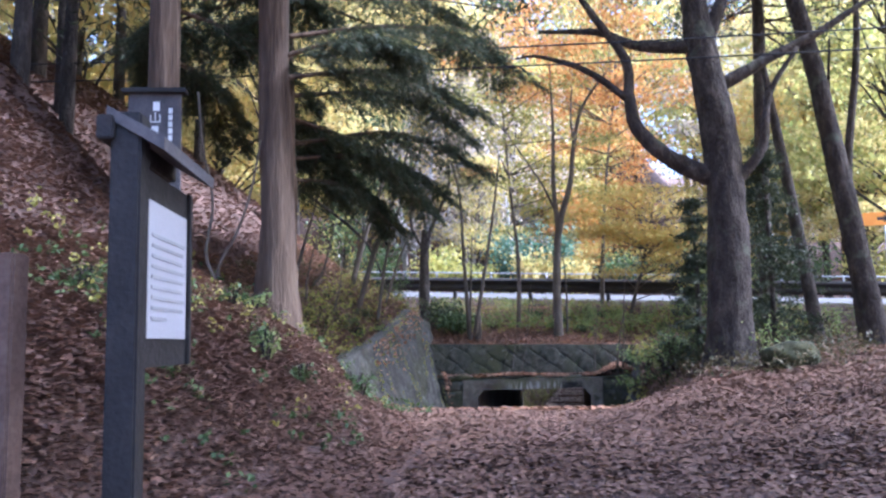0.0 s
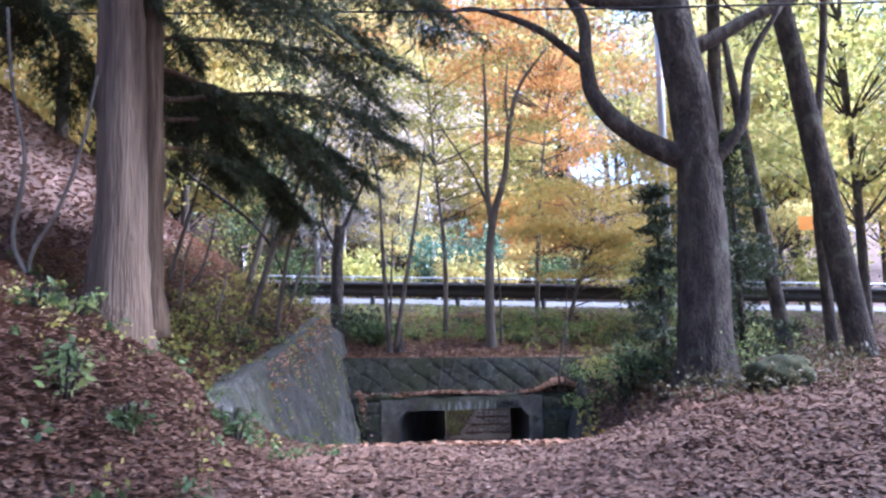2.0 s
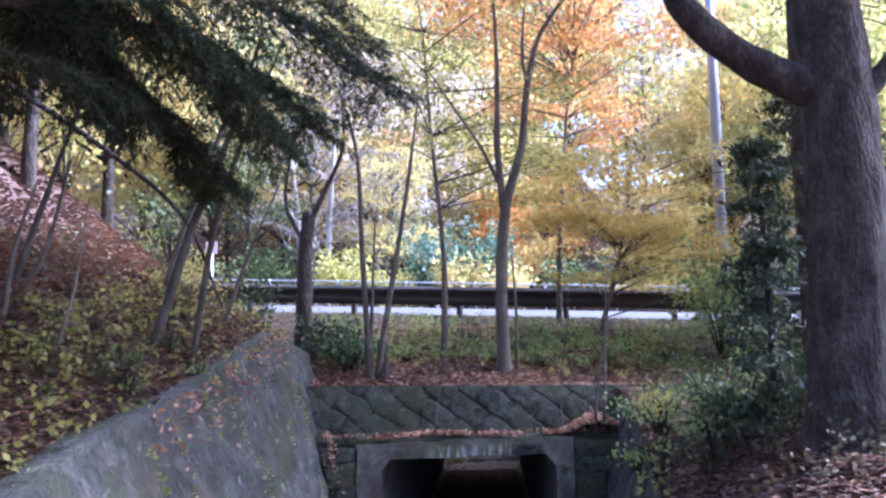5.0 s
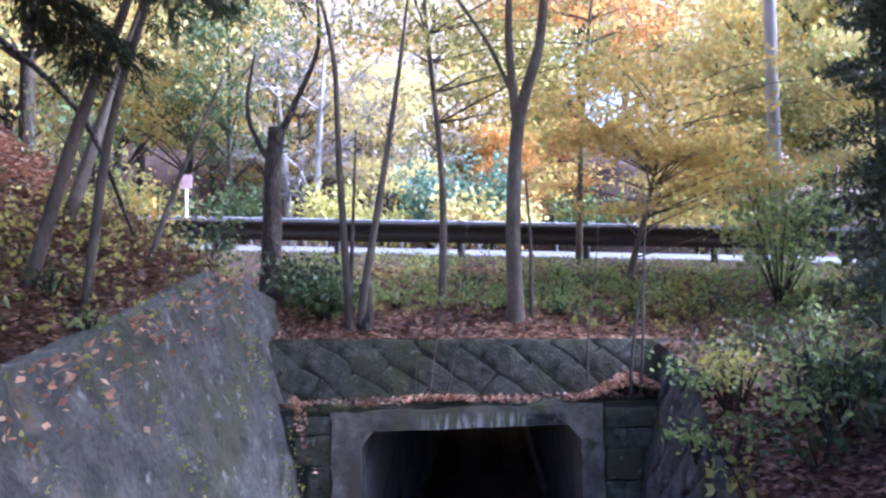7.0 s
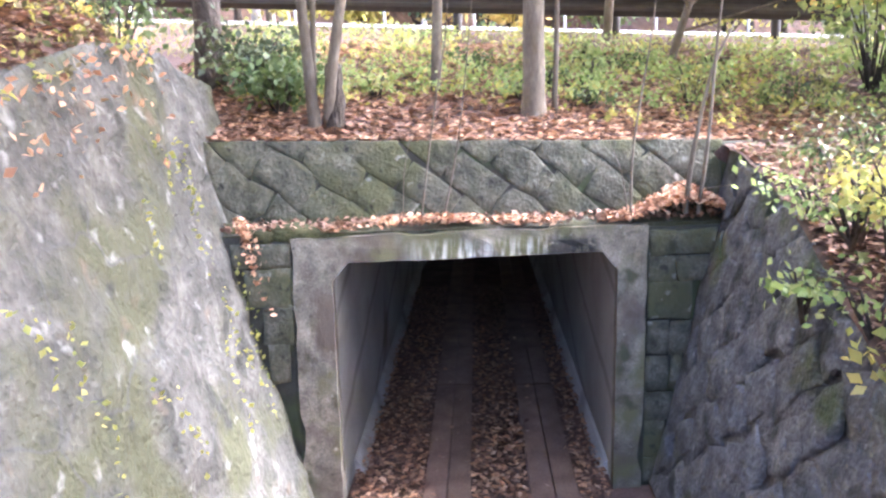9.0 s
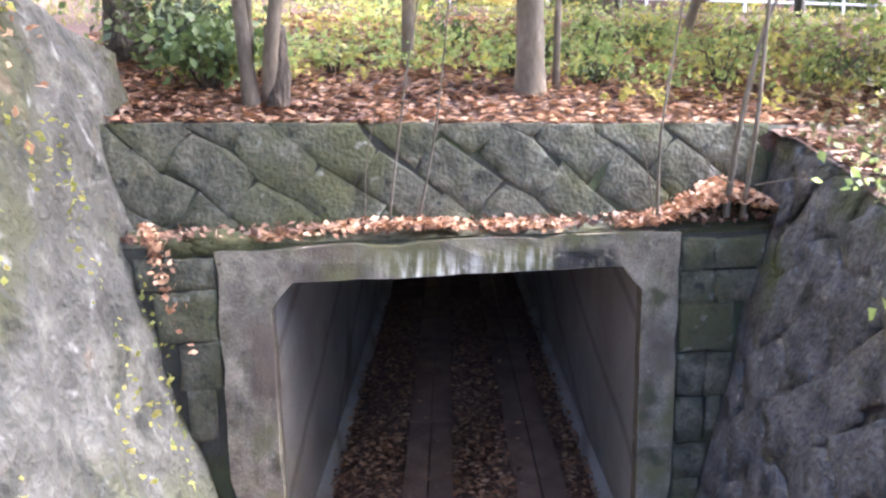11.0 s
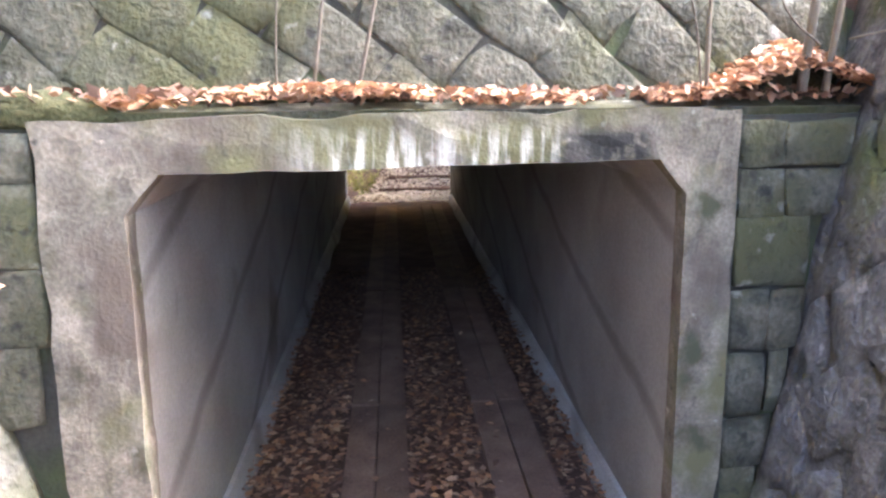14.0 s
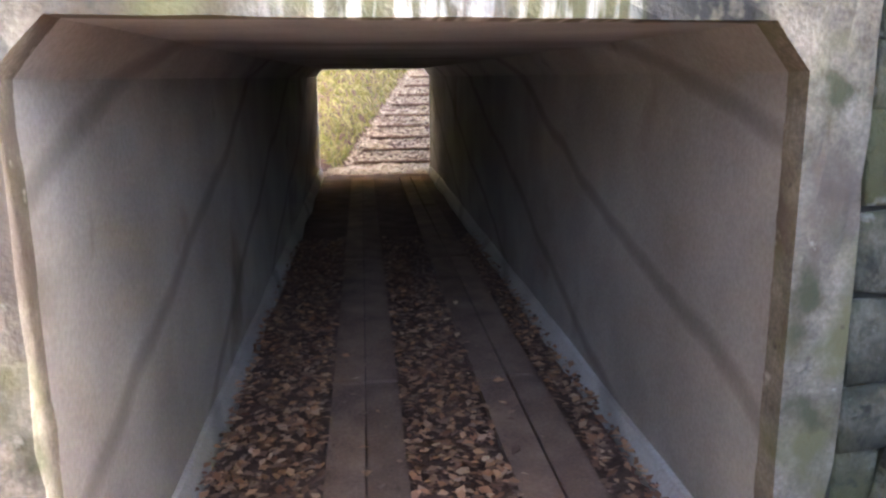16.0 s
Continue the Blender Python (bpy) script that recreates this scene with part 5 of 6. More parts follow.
scatter("fallen_leaves", "scattered dark leaves along the whole ledge", 700, (-2.1, 2.1, -0.5, 0.7), 0.038, LITTER, 315, lambda x, y: 2.385 - 0.008 * x if -0.02 < y - plane_y(x) < 0.3 else None, flat=0.5, lift=0.05)
scatter("fallen_leaves", "loose orange leaves blown into the tunnel mouth", 1800, (-1.1, 1.1, -1.1, 4.5), 0.042, ORANGE_LITTER, 310, lambda x, y: 0.03, lambda x, y: (not (-0.5 < x < -0.07 or 0.42 < x < 0.85) or (x * 7919 + y * 104729) % 1 < 0.04) and (x * 331 + y * 977) % 1 < 1 - y / 6, lift=0.06)
scatter("fallen_leaves", "dry leaves on the bank above the dark retaining wall", 9000, (1.9, 2.95, -6.1, 0.4), 0.045, LITTER, 309, right_bank, lambda x, y: x > wing_right(0, right_top(y)).x)


# ---- stones of the headwall ----
def clip_poly(poly, inside, cut):
    out = []
    for a, b in zip(poly, poly[1:] + poly[:1]):
        if inside(a):
            out.append(a)
        if inside(a) != inside(b):
            out.append(cut(a, b))
    return out


def clip_rect(poly, x0, x1, z0, z1):
    for axis, lim, sign in ((0, x0, 1), (0, x1, -1), (1, z0, 1), (1, z1, -1)):
        def inside(p):
            return (p[axis] - lim) * sign >= 0

        def cut(a, b):
            t = (lim - a[axis]) / (b[axis] - a[axis])
            return (a[0] + (b[0] - a[0]) * t, a[1] + (b[1] - a[1]) * t)

        poly = clip_poly(poly, inside, cut)
        if len(poly) < 3:
            return []
    return poly


def rough_stone(parent, poly, place, depth, rnd, mat=STONE):
    """One stone with its outline poly in wall coordinates, worn at the edges and proud of the joints; place(x, z, out) gives the point."""
    cx, cz = sum(p[0] for p in poly) / len(poly), sum(p[1] for p in poly) / len(poly)
    bm = bmesh.new()
    rings = []
    for shrink, out in ((0.995, -0.01), (0.985, depth * 0.45), (0.9, depth * 0.85), (0.55, depth)):
        ring = []
        for x, z in poly:
            d = out + (rnd.random() - 0.5) * depth * (0.5 if out > 0 else 0)
            ring.append(bm.verts.new(place(cx + (x - cx) * shrink, cz + (z - cz) * shrink, d)))
        rings.append(ring)
    n = len(poly)
    for a, b in zip(rings, rings[1:]):
        for k in range(n):
            bm.faces.new((a[k], a[(k + 1) % n], b[(k + 1) % n], b[k])).smooth = True
    bm.faces.new(rings[-1]).smooth = True
    bmesh.ops.recalc_face_normals(bm, faces=bm.faces)
    part("stone", bm, mat, parent)


def diamond(cx, cz, w, h, a, rnd, j=0.03):
    pts = []
    for sx, sz in ((-1, -1), (0, -1.04), (1, -1), (1.04, 0), (1, 1), (0, 1.04), (-1, 1), (-1.04, 0)):
        x, z = sx * w / 2 + rnd.uniform(-j, j) * 0.5, sz * h / 2 + rnd.uniform(-j, j) * 0.5
        pts.append((cx + x * math.cos(a) + z * math.sin(a), cz - x * math.sin(a) + z * math.cos(a)))
    return pts


def stonework():
    rnd = random.Random(3)
    up = bpy.data.objects["wall_head_upper"]

    def on_upper(x, z, out):
        return Vector((x, plane_y(x, 0.1 + 0.094 * (z - 2.2)) - out, z))

    a, w, h = radians(38), 0.5, 0.3
    for i in range(-10, 11):
        for j in range(-12, 13):
            dx, dz = i * w + (j % 2) * w * 0.5, j * h
            cx, cz = dx * math.cos(a) + dz * math.sin(a), 2.7 - dx * math.sin(a) + dz * math.cos(a)
            p = clip_rect(diamond(cx, cz, w * 0.99, h * 0.985, a, rnd, 0.07), -2.18, 2.1, 2.3, 3.03 - 0.025 * cx)
            if len(p) > 2 and max(q[0] for q in p) - min(q[0] for q in p) > 0.1:
                rough_stone(up, p, on_upper, 0.014, rnd)

    def on_lower(x, z, out):
        return Vector((x, plane_y(x, -0.165) - out, z))

    for name, x0, x1, top in (("wall_head_left", -2.0, -1.47, 2.3), ("wall_head_right", 1.42, 2.08, 2.28)):
        wall = bpy.data.objects[name]
        z = 0.02
        while z < top - 0.1:
            hh = min(rnd.uniform(0.22, 0.34), top - z)
            x = x0 - rnd.uniform(0, 0.2)
            while x < x1:
                wd = rnd.uniform(0.28, 0.48)
                lim0 = max(x0, wing_left(0, z + hh / 2).x) if x0 < 0 else x0
                lim1 = min(x1, wing_right(0, z + hh / 2).x) if x0 > 0 else x1
                p = clip_rect(diamond(x + wd / 2, z + hh / 2, wd * 0.97, hh * 0.96, 0.0, rnd), lim0, lim1, 0, top)
                if len(p) > 2 and max(q[0] for q in p) - min(q[0] for q in p) > 0.08:
                    rough_stone(wall, p, on_lower, 0.022, rnd)
                x += wd
            z += hh

    wing = bpy.data.objects["wall_wing_right"]

    def on_wing(y, z, out):
        return Vector((wing_right(y, z).x - out * 0.97, y, z + out * 0.2))

    a, w, h = radians(38), 0.46, 0.36
    for i in range(-22, 12):
        for j in range(-18, 22):
            dx, dz = i * w + (j % 2) * w * 0.5, j * h
            cy, cz = dx * math.cos(a) + dz * math.sin(a), 1.2 - dx * math.sin(a) + dz * math.cos(a)
            if -5.6 < cy < 0.2:
                p = clip_rect(diamond(cy, cz, w * 0.99, h * 0.98, a, rnd, 0.17), -5.6, 0.05, 0.02, right_top(cy) - 0.03)
                if len(p) > 2 and max(q[0] for q in p) - min(q[0] for q in p) > 0.12:
                    rough_stone(wing, p, on_wing, 0.03, rnd, WING_STONE)


stonework()


# ---- signs ----
def notice_board():
    """A notice on a post under a small gabled roof; it faces across the path."""
    b = Vector((-0.835, -13.76, ground_z(-0.835, -13.76) - 0.1))
    t = thing("notice_board", Matrix.Translation(b) @ Matrix.Rotation(radians(102), 4, "Z"), "dark wooden notice board with a white text panel and small roof", "notice board")
    top, z1, z0 = 3.93 - b.z, 3.8 - b.z, 3.04 - b.z
    bm = bmesh.new()
    box(bm, (-0.345, -0.06, -0.2), (-0.235, 0.05, top + 0.05), 0.008)
    part("post", bm, DARKWOOD, t)
    bm = bmesh.new()
    box(bm, (-0.232, -0.04, z0), (0.38, -0.003, z1), 0.005)
    part("board", bm, DARKWOOD, t)
    for x in (0.335,):
        bm = bmesh.new()
        box(bm, (x, -0.058, z0), (x + 0.04, -0.0405, z1), 0.004)
        part("batten", bm, DARKWOOD, t)
    bm = bmesh.new()
    box(bm, (-0.205, -0.05, z0 + 0.11), (0.31, -0.042, z0 + 0.64), 0.002)
    pn = part("panel", bm, PAPER, t, "white printed text panel")
    for k in range(9):
        bm = bmesh.new()
        z = z0 + 0.5 - k * 0.04
        box(bm, (-0.165, -0.0535, z), (0.27 - (0.24 if k == 8 else 0.02 * (k % 3)), -0.0505, z + 0.013))
        part("text_line", bm, INK, pn)
    bm = bmesh.new()
    box(bm, (-0.38, 0.03, top - 0.06), (0.42, 0.09, top + 0.03), 0.006)
    part("ridge_beam", bm, DARKWOOD, t)
    bm = bmesh.new()
    vs = [(0.06, top + 0.07), (-0.15, top - 0.05), (-0.15, top - 0.1), (0.06, top + 0.025)]
    a = [bm.verts.new((-0.36, y, z)) for y, z in vs]
    c = [bm.verts.new((0.38, y, z)) for y, z in vs]
    bm.faces.new(a)
    bm.faces.new(c[::-1])
    for k in range(4):
        bm.faces.new((a[k], c[k], c[(k + 1) % 4], a[(k + 1) % 4]))
    bmesh.ops.recalc_face_normals(bm, faces=bm.faces)
    part("roof_board", bm, GREYWOOD, t)


GREYWOOD = material("grey_wood", [(0.05, 0.047, 0.05), (0.09, 0.085, 0.088), (0.13, 0.12, 0.12)], 4.0, 0.85, 0.4, 40)
notice_board()


def tree_board():
    t = thing("wooden_sign", pose(-3.55, -9.03, 4.5, 0, 0, 14), "dark weathered wooden sign with white writing fixed to a cedar trunk", "sign")
    bm = bmesh.new()
    box(bm, (-0.26, -0.03, 0.0), (0.3, 0.02, 1.38), 0.008)
    part("board", bm, GREYWOOD, t)
    bm = bmesh.new()
    box(bm, (-0.32, -0.1, 1.36), (0.36, 0.04, 1.41), 0.006)
    part("cap", bm, DARKWOOD, t)
    for txt, x, z, s in (("山", 0.03, 1.04, 0.125), ("登り道", 0.02, 0.76, 0.125)):
        for i, ch in enumerate(txt):
            cu = bpy.data.curves.new("letter", "FONT")
            cu.body, cu.size, cu.extrude, cu.align_x = ch, s * 1.1, 0.002, "CENTER"
            tmp = bpy.data.objects.new("letter", cu)
            scene.collection.objects.link(tmp)
            me = bpy.data.meshes.new_from_object(tmp.evaluated_get(bpy.context.evaluated_depsgraph_get()))
            bpy.data.objects.remove(tmp)
            me.materials.append(WHITE)
            ob = new("letter", me)
            ob.parent = t
            ob.matrix_local = pose(x, -0.034, z - i * 0.112, 90, 0, 0)
    for x, z0, n, s in ((0.19, 1.2, 9, 0.06), (-0.16, 0.56, 5, 0.05), (0.04, 1.27, 1, 0.1), (0.03, 1.0, 1, 0.1), (0.13, 0.42, 1, 0.07)):
        for i in range(n):
            bm = bmesh.new()
            box(bm, (x - s * 0.35, -0.034, z0 - i * s * 1.25 - s), (x + s * 0.35, -0.0305, z0 - i * s * 1.25))
            part("text_mark", bm, WHITE, t)


tree_board()


def left_post():
    z = ground_z(-1.36, -13.9)
    t = thing("wooden_post", pose(-1.36, -13.9, z - 0.2), "dark red-brown wooden post at the path edge", "post")
    bm = bmesh.new()
    box(bm, (-0.05, -0.05, 0), (0.05, 0.05, 3.5 - z + 0.2), 0.01)
    part("post", bm, PLANK, t)


left_post()


def arrow_sign():
    t = thing("arrow_sign", pose(11.2, 11.5, road_z(11, 11.5) - 0.27, 0, 0, 0), "orange curve sign with a black arrow on a post", "road sign")
    bm = bmesh.new()
    tube(bm, [(0.2, 0.05, -0.3), (0.2, 0.05, 3.2)], [0.04, 0.04], 10)
    part("post", bm, GALV, t)
    bm = bmesh.new()
    box(bm, (-0.5, 0, 2.75), (0.5, 0.02, 3.2), 0.005)
    part("plate", bm, ORANGE, t)
    bm = bmesh.new()
    vs = [(-0.05, 2.93), (0.15, 2.93), (0.15, 2.85), (0.42, 2.98), (0.15, 3.11), (0.15, 3.03), (-0.05, 3.03)]
    bm.faces.new([bm.verts.new((x, -0.004, z)) for x, z in vs])
    r = bmesh.ops.extrude_face_region(bm, geom=bm.faces[:])
    for v in r["geom"]:
        if isinstance(v, bmesh.types.BMVert):
            v.co.y += 0.003
    part("arrow", bm, BLACK, t, "black arrow")


arrow_sign()


def far_sign():
    t = thing("road_sign", pose(-7.66, 11.5, road_z(-7.66, 11.5) - 0.27), "small faded red and white sign on a white post", "road sign")
    bm = bmesh.new()
    tube(bm, [(0, 0, -0.3), (0, 0, 2.0)], [0.035, 0.035], 8)
    part("post", bm, WHITE, t)
    bm = bmesh.new()
    box(bm, (-0.17, -0.05, 1.75), (0.17, -0.035, 2.12), 0.01)
    part("plate", bm, PINK, t)
    t = thing("marker_post", pose(-8.5, 11.4, road_z(-8.5, 11.4) - 0.27), "short orange road marker post", "post")
    bm = bmesh.new()
    tube(bm, [(0, 0, -0.2), (0, 0, 1.5)], [0.045, 0.045], 8)
    part("post", bm, ORANGE, t)


far_sign()


def road_lamp():
    t = thing("street_lamp", pose(11.9, 10.2, road_z(11.9, 10.2) - 0.22), "slim white pole with a bent arm and lamp head", "street lamp")
    bm = bmesh.new()
    tube(bm, smooth_path([(0, 0, -0.2), (0, 0, 2.0), (-0.02, 0, 2.5), (-0.25, 0, 2.7), (-0.45, 0, 2.72)], 4), [0.045] * 17, 9)
    part("pole", bm, WHITE, t)
    bm = bmesh.new()
    box(bm, (-0.75, -0.08, 2.66), (-0.43, 0.08, 2.76), 0.02)
    part("lamp_head", bm, WHITE, t)


road_lamp()


def utility_pole():
    t = thing("utility_pole", pose(4.55, 3.45, 3.7), "grey concrete utility pole at the roadside", "utility pole")
    bm = bmesh.new()
    tube(bm, [(0, 0, 0), (0.06, 0, 3), (0.2, 0, 9)], [0.1, 0.095, 0.08], 16)
    part("pole", bm, GALV, t)
    bm = bmesh.new()
    box(bm, (-0.7, -0.04, 8.2), (1.1, 0.04, 8.28), 0.006)
    part("crossarm", bm, GALV, t)
    for k, z in enumerate((7.33, 7.05)):
        bm = bmesh.new()
        a, b = Vector((-14, -6.4, z + 0.6)), Vector((14, -5.6, z - 0.2))
        tube(bm, [a.lerp(b, s / 12) - Vector((0, 0, 1.2 * (s / 12) * (1 - s / 12))) for s in range(13)], [0.012] * 13, 6)
        c = part("cable", bm, BLACK)
        tagged(c, "thin black overhead cable crossing above the path", "cable", "overhead cables")


utility_pole()


def rock():
    bm = bmesh.new()
    bmesh.ops.create_icosphere(bm, subdivisions=4, radius=1)
    for v in bm.verts:
        p = v.co.copy()
        v.co *= 1 + 0.22 * noise.noise(p * 1.7) + 0.08 * noise.noise(p * 5)
        v.co = Vector((v.co.x * 0.4, v.co.y * 0.28, v.co.z * 0.22))
    for f in bm.faces:
        f.smooth = True
    ob = part("boulder", bm, MOSS)
    ob.location = (3.85, -5.0, ground_z(3.85, -5.0) + 0.1)
    tagged(ob, "dark mossy boulder among fallen leaves", "rock")


rock()


# ---- undergrowth ----
def bush(name, label, x, y, r, h, mat, n, leaf, seed, z=None, stems=7, length=1.6, group=""):
    rng = np.random.default_rng(seed)
    b = Vector((x, y, ground_z(x, y) if z is None else z))
    t = thing(name, Matrix.Translation(b), label, "shrub", group)
    bm = bmesh.new()
    pts = []
    for k in range(stems):
        a, q = rng.uniform(0, 6.28), rng.uniform(0.2, 1)
        tip = Vector((math.cos(a) * r * q, math.sin(a) * r * q, h * rng.uniform(0.5, 1)))
        tube(bm, [(0, 0, -0.08), tip * 0.5 + Vector((0, 0, 0.1)), tip], [0.012, 0.008, 0.003], 5)
        pts.append(np.array(tip) * rng.uniform(0.45, 1.05, n // stems)[:, None] + rng.normal(size=(n // stems, 3)) * np.array([r, r, h * 0.6]) * 0.22)
    part("stem_tuft", bm, BARK, t)
    p = np.concatenate(pts)
    p[:, 2] = np.maximum(p[:, 2], 0.03)
    leaves("foliage", p, leaf, mat, t, seed, 0.3, length)


rb = random.Random(17)
for k in range(34):          # low green plants on the bank behind the headwall and below the guardrail
    x, y = rb.uniform(-2.4, 6.5), rb.uniform(0.9, 2.5)
    bush("low_plant", "low fresh-green plant on the leafy bank below the guardrail", x, y, rb.uniform(0.2, 0.35), rb.uniform(0.15, 0.32), (FRESH, GREEN, FRESH, GRASS)[k % 4], 150, 0.035, 400 + k, group="bank plants")
for k in range(20):
    x, y = rb.uniform(2.1, 3.6), rb.uniform(-5.0, 0.8)
    bush("low_plant", "straggling green plant at the edge of the cutting", x, y, rb.uniform(0.25, 0.5), rb.uniform(0.25, 0.6), (FRESH, GREEN, LIME, FRESH)[k % 4], 170, 0.035, 440 + k, group="plants beside the cutting")
bush("shrub", "green-leaved shrub hanging over the dark retaining wall", 2.0, -2.5, 0.5, 0.4, FRESH, 150, 0.035, 460, 2.2, 9)
bush("shrub", "green-leaved shrub hanging over the stone retaining wall", 2.3, -3.4, 0.5, 0.4, GREEN, 150, 0.035, 461, 2.3, 8)
bush("shrub", "leafy twigs spilling over the edge of the cutting", 2.15, -1.4, 0.45, 0.35, FRESH, 110, 0.035, 462, 2.6, 8)
bush("shrub", "sparse fresh-green twigs hanging over the stone wall", 1.88, -1.9, 0.42, 0.3, FRESH, 80, 0.055, 465, 2.15, 9)
bush("shrub", "sparse yellow-green twigs hanging over the stone wall", 2.0, -2.9, 0.42, 0.3, LIME, 90, 0.05, 466, 2.0, 9)
bush("shrub", "a few golden leaves on thin twigs over the stone wall", 1.98, -3.7, 0.36, 0.3, GOLD, 60, 0.05, 467, 1.85, 8)
bush("shrub", "fresh-green bushy shrub by the utility pole", 4.0, 1.9, 1.0, 2.0, FRESH, 1500, 0.06, 468, None, 22)
bush("shrub", "dark green bushy shrub beside the stems above the headwall", -1.75, 0.75, 0.45, 0.5, GREEN, 700, 0.05, 463, None, 12)
bush("shrub", "dark green shrub at the top of the headwall", -2.1, 1.2, 0.5, 0.6, NEEDLE, 700, 0.05, 464, None, 12)
for k, (x, y, r, h, m) in enumerate(((-0.6, 12.9, 0.9, 1.5, YELLOW), (0.9, 12.8, 0.9, 1.3, YELLOW), (-1.4, 13.4, 1.2, 2.6, BLUEGREEN), (0.3, 13.8, 1.2, 2.7, BLUEGREEN), (3.0, 13.2, 1.2, 1.6, GREEN), (-4.2, 13.3, 1.3, 1.8, LIME), (6.0, 13.2, 1.4, 1.7, LIME),
                                     (-6.8, 13.4, 1.4, 1.9, GREEN), (8.8, 13.4, 1.4, 1.8, GREEN), (-9.8, 13.6, 1.5, 2.0, LIME), (12, 13.2, 1.6, 2.2, LIME), (-2.8, 12.8, 0.9, 1.2, LIME), (15.5, 13, 1.5, 2, GREEN), (-13, 13.5, 1.6, 2, GREEN))):
    bush("shrub", ("bright yellow shrub behind the far fence" if m == YELLOW else "blue-green evergreen shrub behind the far fence" if m == BLUEGREEN else "green roadside shrub behind the far fence"), x, y, r, h, m, 1300, 0.1, 480 + k, None, 18, 1.6, "roadside shrubs")
for k in range(14):          # ferns and seedlings on the left bank
    y = rb.uniform(-11.5, -2.5)
    x = rb.uniform(-2.9, -1.0) if y < -7.5 else rb.uniform(-2.9, -2.4)
    bush("fern", "small green fern among fallen leaves on the bank", x, y, 0.2, 0.18, (FRESH, GREEN, GREEN)[k % 3], 70, 0.03, 520 + k, None, 6, 2.4, "bank ferns")
bush("fern", "small fresh-green fern on the bank beside the path", -1.75, -10.3, 0.26, 0.22, FRESH, 90, 0.026, 540, None, 7, 2.4, "bank ferns")


for k, (x, y, r, h, m) in enumerate(((-3.9, -0.6, 0.7, 1.3, GREEN), (-4.6, 0.6, 0.8, 1.6, LIME), (-3.4, 1.2, 0.6, 1.0, GREEN), (-5.3, -0.8, 0.8, 1.5, LIME), (-4.3, 1.9, 0.8, 1.3, GOLD))):
    bush("shrub", "thin-leaved understorey shrub on the bank above the retaining wall", x, y, r, h, m, 420, 0.05, 560 + k, None, 12, 1.6, "understorey shrubs")


def ivy():
    """Creeping yellow-green leaves on the left retaining wall."""
    rng = np.random.default_rng(71)
    pts = []
    for k in range(26):
        y, z = rng.uniform(-5.5, 0.0), rng.uniform(1.2, 3.4)
        for _ in range(int(rng.integers(12, 40))):
            y += rng.normal() * 0.03
            z -= rng.uniform(0.0, 0.06)
            if 0.3 < z < wing_top(max(-7.6, min(0.4, y))):
                p = wing_left(y, z)
                pts.append((p.x + 0.06, y + rng.normal() * 0.05, z))
    tagged(leaves("ivy", pts, 0.031, LIME, None, 72, 0.2, 1.3), "yellow-green creeper leaves on the retaining wall", "ivy", kind="stuff")
    pts = []
    for _ in range(260):
        y = rng.uniform(-5.4, -0.6)
        z = wing_top(y) - abs(rng.normal()) * 0.25
        p = wing_left(y, z)
        pts.append((p.x + 0.05, y, z))
    tagged(leaves("clinging_leaves", pts, 0.04, ORANGE_LITTER, None, 73, 0.4), "fallen leaves caught on the retaining wall", "fallen leaves", kind="stuff")
    pts = []
    for _ in range(240):
        z = 2.5 - abs(rng.normal()) * 0.28
        p = wing_left(-0.45, z)
        pts.append((p.x + 0.12 + abs(rng.normal()) * 0.05, -0.42 + rng.normal() * 0.04, z))
    tagged(leaves("clinging_leaves", pts, 0.034, ORANGE_LITTER, None, 74, 0.3), "leaves caught in the corner beside the portal", "fallen leaves", kind="stuff")


ivy()


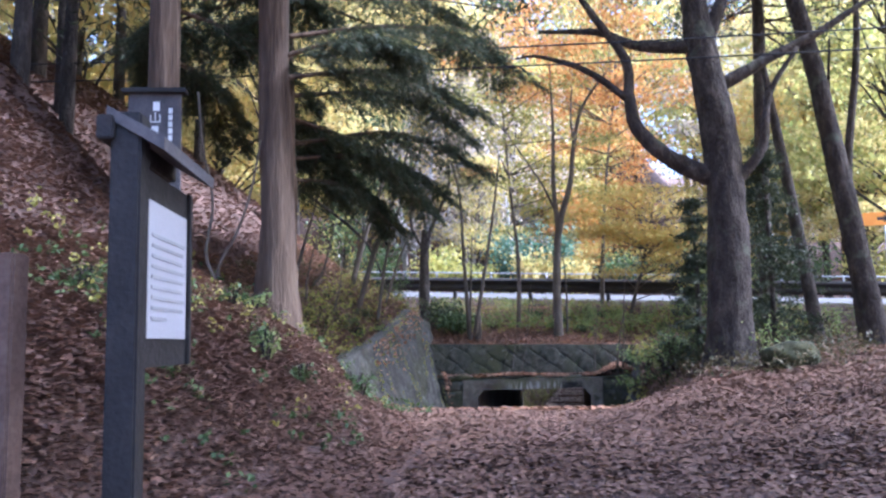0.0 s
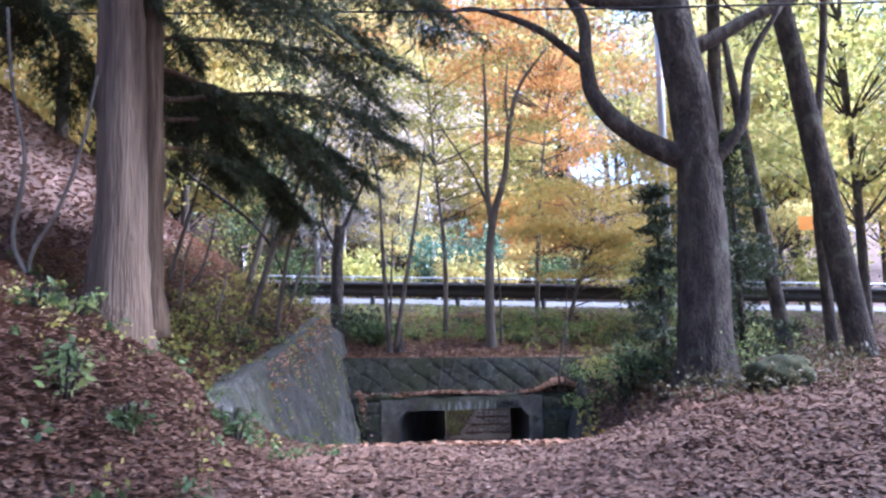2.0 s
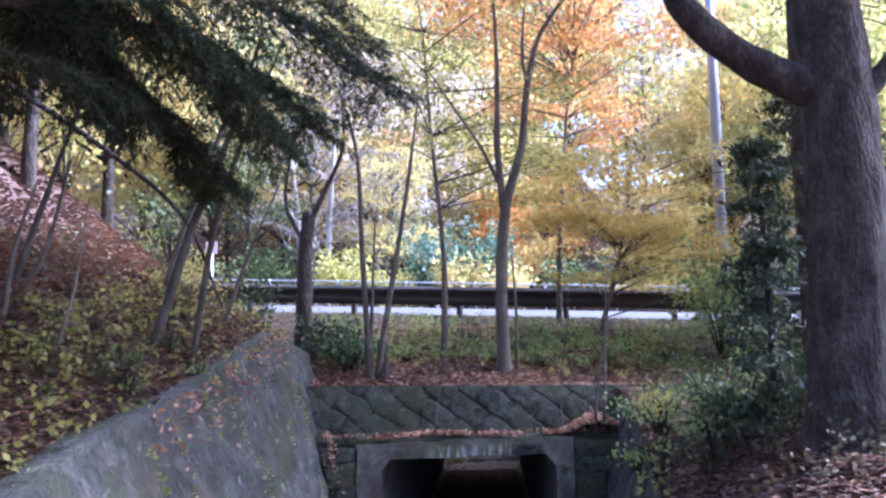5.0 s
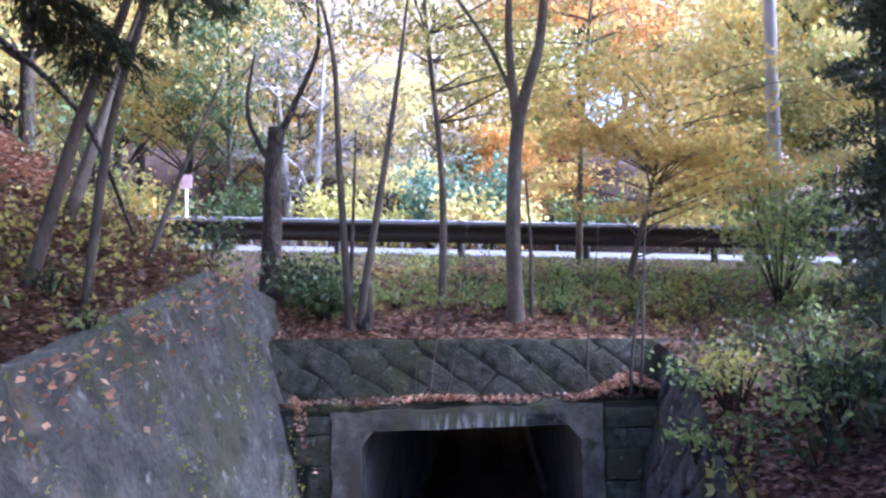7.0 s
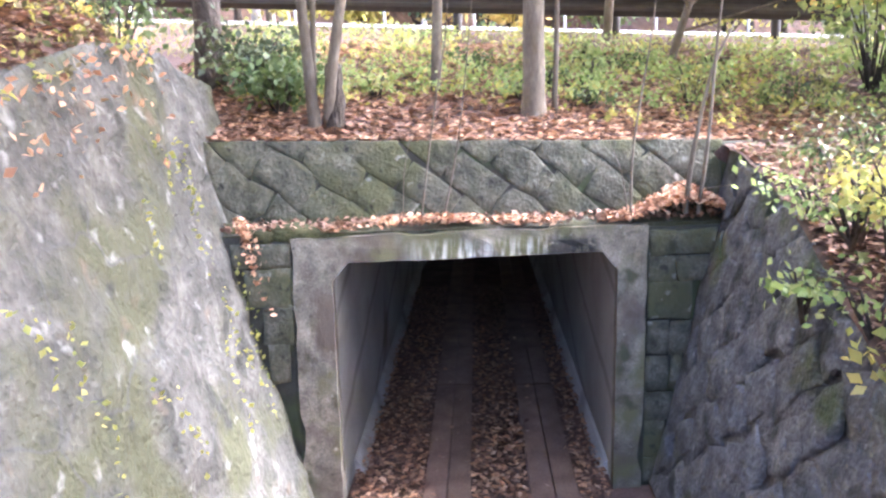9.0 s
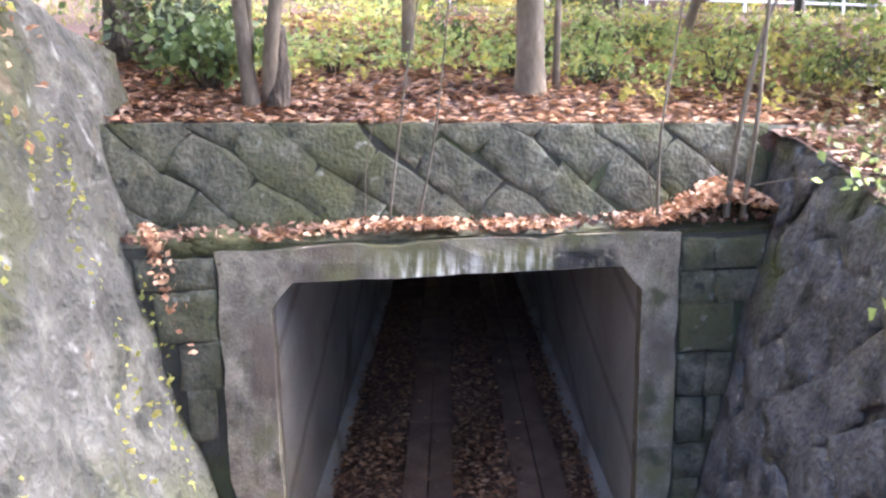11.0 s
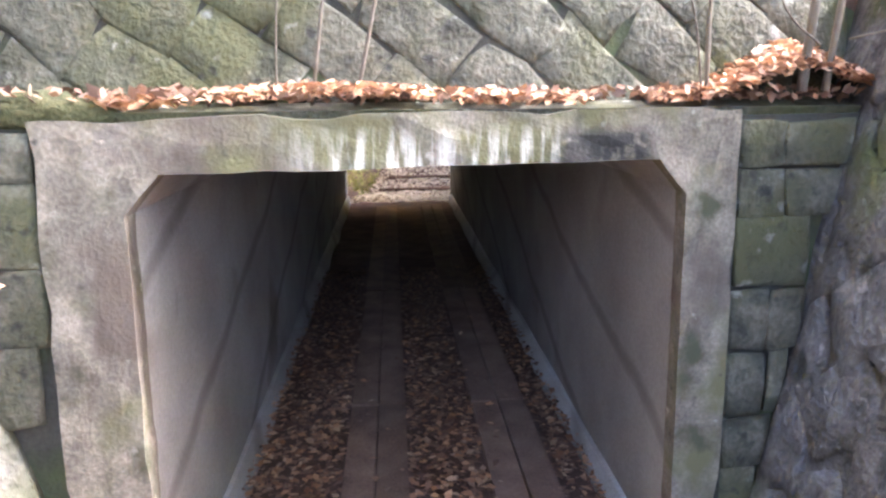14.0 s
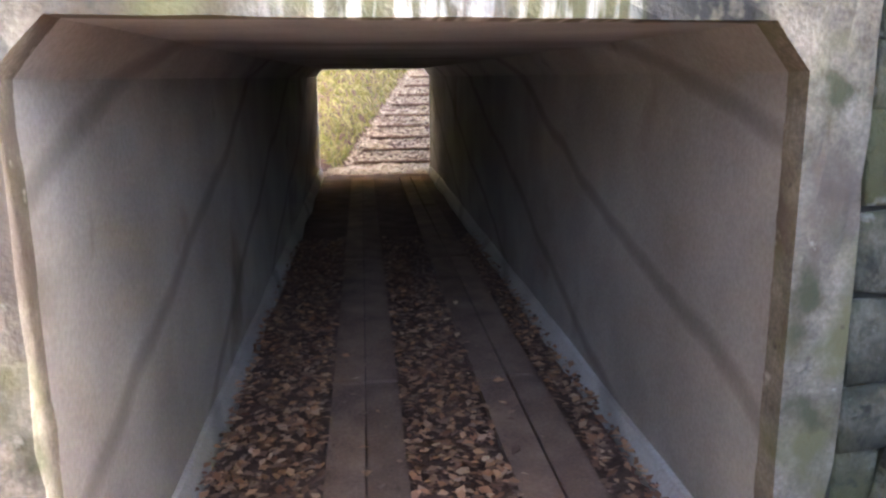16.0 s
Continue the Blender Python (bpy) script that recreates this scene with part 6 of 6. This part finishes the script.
def undergrowth(name, label, n, area, mat, seed, size, high, keep=None, z_of=ground_z, length=1.7):
    """Seedlings and small weeds: tufts of a few leaves each on short stems, thick in some places and thin in others."""
    rng = np.random.default_rng(seed)
    pts = []
    while len(pts) < n:
        x, y = rng.uniform(area[0], area[1]), rng.uniform(area[2], area[3])
        if (keep and not keep(x, y)) or noise.noise(Vector((x * 0.9, y * 0.9, seed))) < rng.uniform(-0.45, 0.3):
            continue
        z, h = z_of(x, y), high * rng.uniform(0.25, 1)
        for _ in range(int(rng.integers(4, 10))):
            pts.append((x + rng.normal() * h * 0.3, y + rng.normal() * h * 0.3, z + 0.02 + h * rng.uniform(0.25, 1)))
    tagged(leaves(name, pts, size, mat, None, seed, 0.45, length), label, "undergrowth", kind="stuff")


undergrowth("seedlings", "small green seedlings scattered over the leafy bank", 1600, (-3.4, -0.9, -12.5, -4.5), GREEN, 701, 0.03, 0.16, outside_pit)
undergrowth("seedlings", "yellowing seedlings scattered over the leafy bank", 1100, (-3.6, -1.2, -12.0, -1.0), LIME, 702, 0.028, 0.2, lambda x, y: outside_pit(x, y) and x < -2.45 or y < -7)
undergrowth("weeds", "dull brown-green weeds along the top of the retaining wall", 3200, (-4.4, -2.25, -7.4, 0.4), DULL, 707, 0.034, 0.28, lambda x, y: x < wing_left(0, wing_top(y)).x + 0.04)
undergrowth("weeds", "yellow-green leaves hanging over the top of the retaining wall", 2400, (-3.6, -2.2, -7.2, 0.2), LIME, 708, 0.034, 0.24, lambda x, y: x < wing_left(0, wing_top(y)).x + 0.06)
undergrowth("weeds", "brownish-green weeds round the large tree and the cutting", 3600, (2.3, 6.0, -6.0, 1.0), DULL, 703, 0.03, 0.4, lambda x, y: outside_pit(x, y) and x - 2.3 < 3.4 + 0.4 * (y + 3))
undergrowth("weeds", "dry yellow-green weeds at the edge of the cutting", 2600, (2.1, 3.9, -5.6, 0.6), DULL, 704, 0.03, 0.35, None, lambda x, y: right_bank(x, y) if x < 2.95 and -6.1 < y < 0.5 else ground_z(x, y))
undergrowth("weeds", "fresh green weeds on the bank below the guardrail", 8500, (-2.8, 7.5, 1.1, 3.5), FRESH, 705, 0.032, 0.24)
undergrowth("weeds", "yellow-green weeds on the bank below the guardrail", 5000, (-2.5, 6.5, 0.7, 3.4), LIME, 706, 0.032, 0.22)


def verge_grass():
    rng = np.random.default_rng(75)
    pts = []
    for _ in range(6000):
        x, y = rng.uniform(-5, 10), rng.uniform(2.2, 4.1)
        pts.append((x, y, ground_z(x, y) + rng.uniform(0.0, 0.05)))
    tagged(leaves("grass", pts, 0.014, GRASS, None, 76, 0.0, 8.0, droop=-1.5), "pale grass along the road verge", "grass", kind="stuff")


verge_grass()
